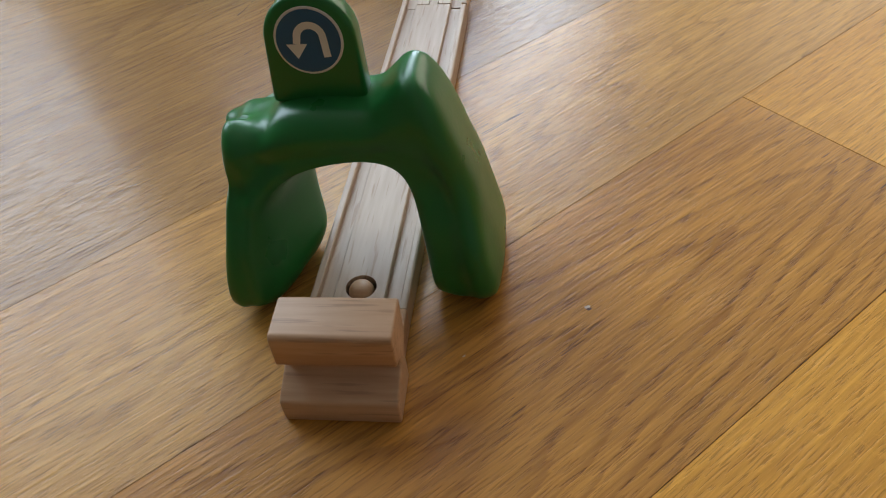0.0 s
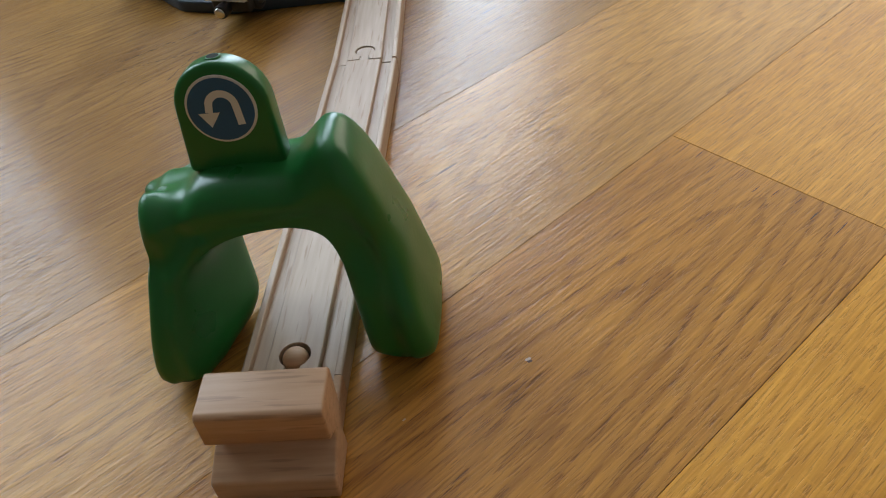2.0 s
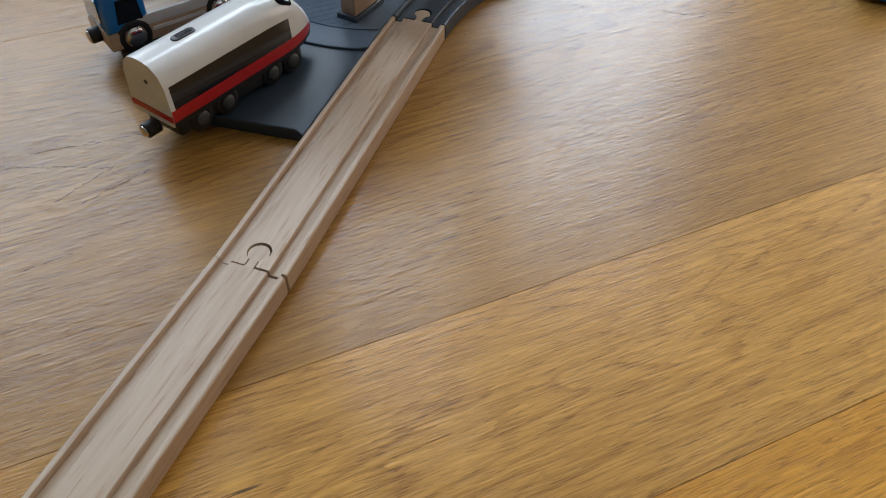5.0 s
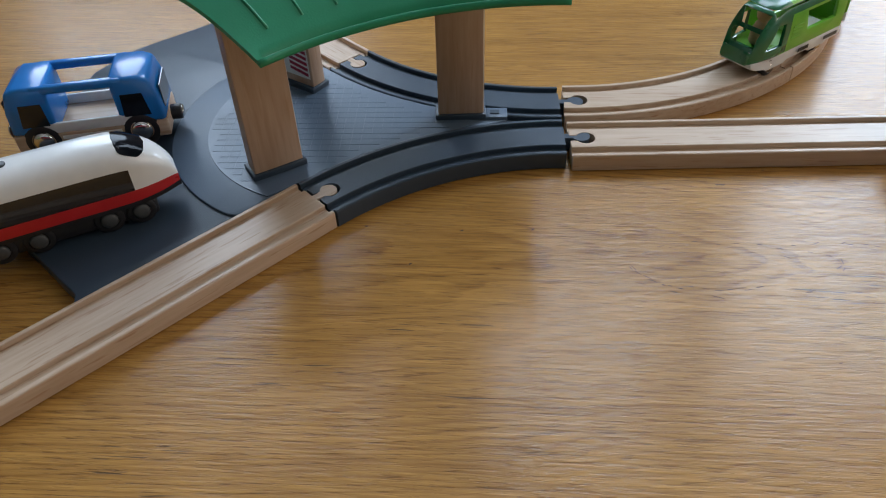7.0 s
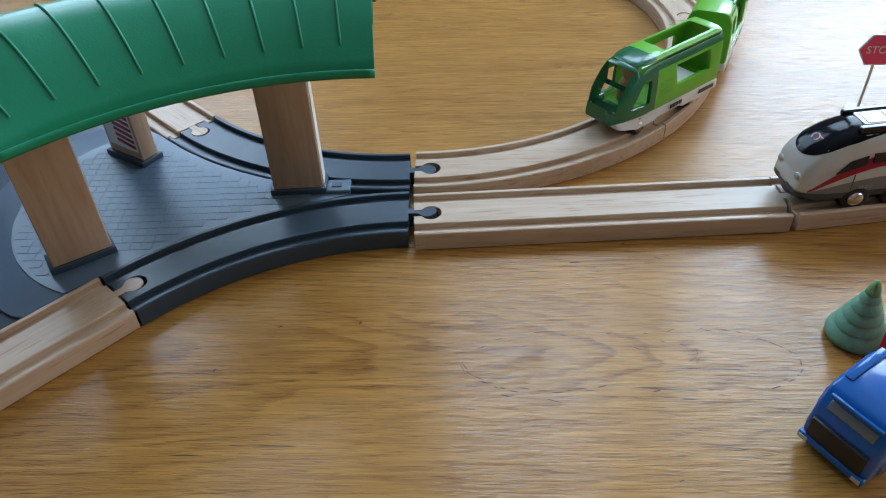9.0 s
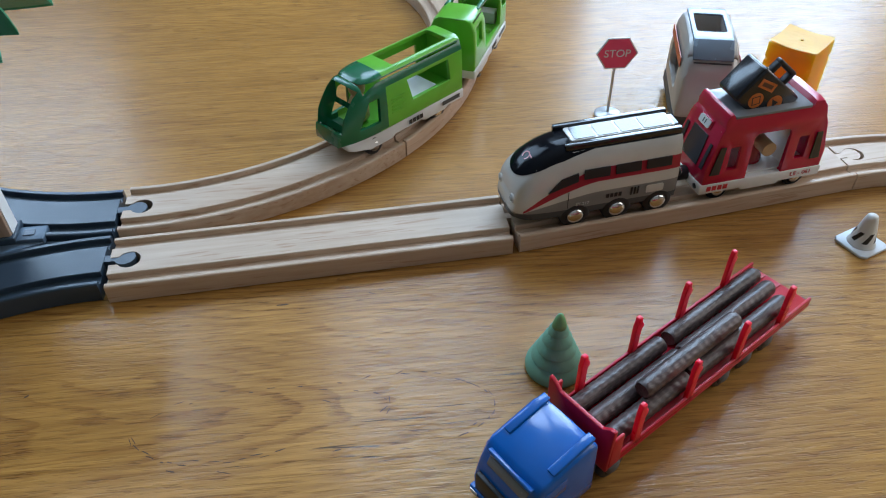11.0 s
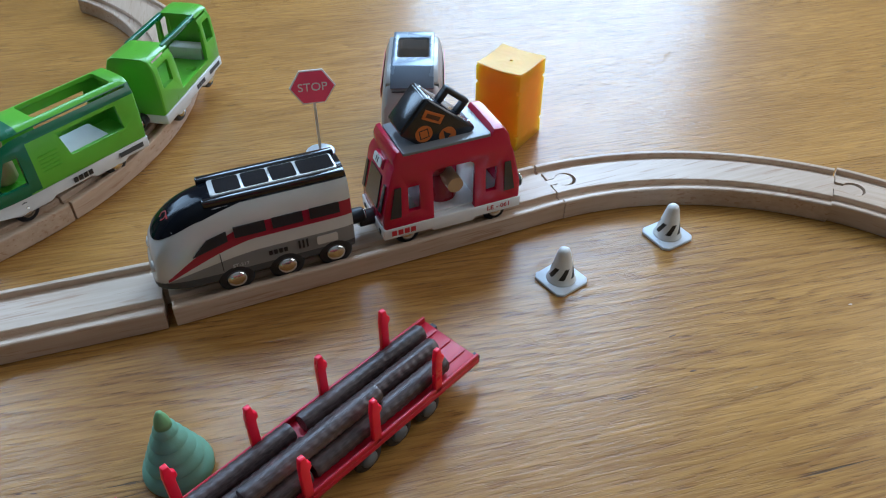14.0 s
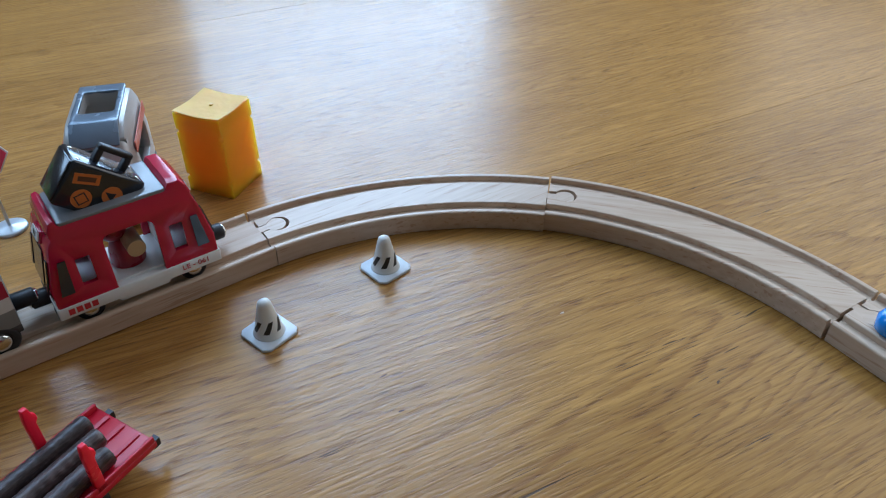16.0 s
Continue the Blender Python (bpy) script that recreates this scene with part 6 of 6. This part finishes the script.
cube = thing("amber_block", "translucent amber yellow plastic block standing on end", "toy block", pose(0.3025, 1.0620, 0, 0, 0, -6))
s = 0.0157
nicks = []
for z in (0.0105, 0.0405):
    for a, b in ((1, 1), (1, -1), (-1, 1), (-1, -1)):
        nicks.append(boxed(-0.0016, 0.0016, -0.0016, 0.0016, z - 0.0010, z + 0.0010, Matrix.Translation((a * s, b * s, 0)) @ pose(0, 0, 0, 0, 0, 45)))
part("block", carve(boxed(-s, s, -s, s, 0.0, 0.0520), nicks, [AMBER]), [AMBER], cube, bevel=0.0009)
part("dimple", lathe(bmesh.new(), [(0.0011, 0.0519), (0.0010, 0.0528), (0.0003, 0.0529)], 14), AMBER, cube)
bm = bmesh.new()
n = 12
gv = [[bm.verts.new((-s * 0.99 + 2 * s * 0.99 * i / n, -s * 0.99 + 2 * s * 0.99 * j / n, 0.0522 + 0.0012 * (abs(2 * i / n - 1) * abs(2 * j / n - 1)) ** 1.5)) for j in range(n + 1)] for i in range(n + 1)]
for i in range(n):
    for j in range(n):
        bm.faces.new((gv[i][j], gv[i + 1][j], gv[i + 1][j + 1], gv[i][j + 1]))
part("rough_top", bm, AMBER_TOP, cube, "pale rough top face", smooth=True)

# a blue thing at the end of the curve, just in view
bw = thing("blue_toy_bit", "small bright blue plastic toy part lying on the track", "toy part", pose(0.668, 1.012, TT, 0, 0, -40))
part("body", lathe(bmesh.new(), [(0.0060, 0.0), (0.0075, 0.0015), (0.0078, 0.0070), (0.0060, 0.0105), (0.0020, 0.0118)], 28), GLOSS_BLUE, bw, smooth=True)

# ---- floor boards ----
def floor_boards():
    base = Matrix.Rotation(math.radians(FLOOR_TURN), 4, "Z")
    rnd = random.Random(4)
    kinds = {-3: OAK, -2: OAK_PALE, -1: OAK_FIGURED, 0: OAK_BRIGHT, 1: OAK_WILD, 2: OAK, 3: OAK_WILD, 4: OAK, 5: OAK}
    for r in range(-18, 8):
        y0 = FLOOR_ROWS[0] + r * BOARD if r <= 1 else FLOOR_ROWS[0] + BOARD + (r - 1) * WIDE
        deep = BOARD if r < 1 else WIDE
        ends = [-2.8, -1.75 + rnd.uniform(-0.3, 0.1), 1.75 + rnd.uniform(-0.1, 0.4), 3.76]
        if r == -1:
            ends = [-2.8, -1.6, BOARD_END, 2.2, 3.76]
        for x0, x1 in zip(ends, ends[1:]):
            mat = kinds.get(r, rnd.choice((OAK, OAK_WILD)))
            if r == -1 and x0 == BOARD_END:
                mat = OAK_PALE
            bm = boxed(0.0002, x1 - x0 - 0.0002, 0.00015, deep - 0.00015, -0.006, 0.0)
            part("board", bm, mat, floor, m=ROOM.inverted() @ base @ Matrix.Translation((x0, y0, 0)))


def floor_mark(x, y, turn, length, width, mat, seed):
    """A nick, a chip or a chip's painted shadow on a board: a small ragged flat patch."""
    rnd = random.Random(seed)
    pts = []
    for i in range(10):
        a = 2 * math.pi * i / 10
        k = rnd.uniform(0.6, 1.15)
        pts.append((length / 2 * k * math.cos(a), width / 2 * k * math.sin(a)))
    part("board_nick_or_shadow" if mat is MARK_DARK else "board_chip", prism(bmesh.new(), pts, 0.0, 0.00008), mat, floor, m=ROOM.inverted() @ pose(x, y, 0, 0, 0, turn))


BOARD_END = 0.2572
floor_mark(0.0855, 0.0550, 10, 0.0030, 0.0017, MARK_PALE, 1)
# dark patch painted under the chip's edge as its shadow
floor_mark(0.0860, 0.0540, 10, 0.0030, 0.0014, MARK_DARK, 3)
floor_mark(0.0380, 0.0300, 40, 0.0014, 0.0008, MARK_PALE, 2)
for k, (x, y, turn, a, b) in enumerate(((0.158, 0.721, 44, 0.0070, 0.0014), (0.075, 0.578, 70, 0.0030, 0.0010), (0.032, 0.541, 20, 0.0022, 0.0012), (0.104, 0.608, 85, 0.0034, 0.0010), (0.075, 0.538, 95, 0.0028, 0.0011))):
    floor_mark(x, y, turn, a, b, MARK_DARK, 10 + k)
rnd = random.Random(8)
for k in range(10):
    floor_mark(rnd.uniform(0.16, 0.29), rnd.uniform(0.62, 0.76), 42 + rnd.uniform(-35, 35), rnd.uniform(0.002, 0.0075), rnd.uniform(0.0004, 0.0008), MARK_DARK, 30 + k)
# open grain round a knot: short cracks that follow two nested loops, and splits at a board's end
ca, sa = math.cos(radians(FLOOR_TURN)), math.sin(radians(FLOOR_TURN))
for n_loop, (cu, cv, ru, rv, a0, a1) in enumerate(((0.600, 0.356, 0.056, 0.0150, -20, 150), (0.628, 0.352, 0.076, 0.0230, -40, 60), (0.585, 0.352, 0.045, 0.0200, 190, 300))):
    for k in range(15):
        a = radians(a0 + (a1 - a0) * (k + rnd.uniform(-0.3, 0.3)) / 14)
        u, v = cu + ru * math.cos(a), cv + rv * math.sin(a) + rnd.uniform(-0.0022, 0.0022)
        turn = math.degrees(math.atan2(rv * math.cos(a), -ru * math.sin(a))) + FLOOR_TURN
        floor_mark(u * ca - v * sa, u * sa + v * ca, turn, rnd.uniform(0.002, 0.0065), rnd.uniform(0.0003, 0.0007), MARK_DARK, 60 + n_loop * 20 + k)
for k in range(9):
    u, v = 0.2555 - rnd.uniform(0.003, 0.012), 0.018 - 0.0105 * k + rnd.uniform(-0.003, 0.003)
    floor_mark(u * ca - v * sa, u * sa + v * ca, FLOOR_TURN + rnd.uniform(-4, 4), rnd.uniform(0.006, 0.013), rnd.uniform(0.0003, 0.0007), MARK_DARK, 140 + k)
for k, (x, y, turn, a, b, mat) in enumerate(((0.594, 0.971, 60, 0.0028, 0.0014, MARK_DARK), (0.520, 0.998, 40, 0.0022, 0.0010, MARK_PALE), (0.585, 0.949, 45, 0.0060, 0.0005, MARK_DARK), (0.448, 0.935, 50, 0.0050, 0.0006, MARK_DARK), (0.462, 0.918, 35, 0.0035, 0.0010, MARK_DARK))):
    floor_mark(x, y, turn, a, b, mat, 170 + k)
# open cracks beside the station, running together to a point
for n_crack, (x0, y0, x1, y1) in enumerate(((-0.171, 0.327, -0.120, 0.365), (-0.169, 0.315, -0.117, 0.333), (-0.117, 0.333, -0.129, 0.297), (-0.095, 0.340, -0.114, 0.301), (-0.111, 0.250, -0.094, 0.269))):
    span_, turn = math.hypot(x1 - x0, y1 - y0), math.degrees(math.atan2(y1 - y0, x1 - x0))
    count = int(span_ / 0.0042)
    for k in range(count):
        f = (k + 0.5 + rnd.uniform(-0.3, 0.3)) / count
        floor_mark(x0 + (x1 - x0) * f + rnd.uniform(-0.0007, 0.0007), y0 + (y1 - y0) * f + rnd.uniform(-0.0007, 0.0007), turn + rnd.uniform(-12, 12), rnd.uniform(0.0022, 0.0055), rnd.uniform(0.0004, 0.0009), MARK_DARK, 200 + n_crack * 20 + k)
floor_boards()
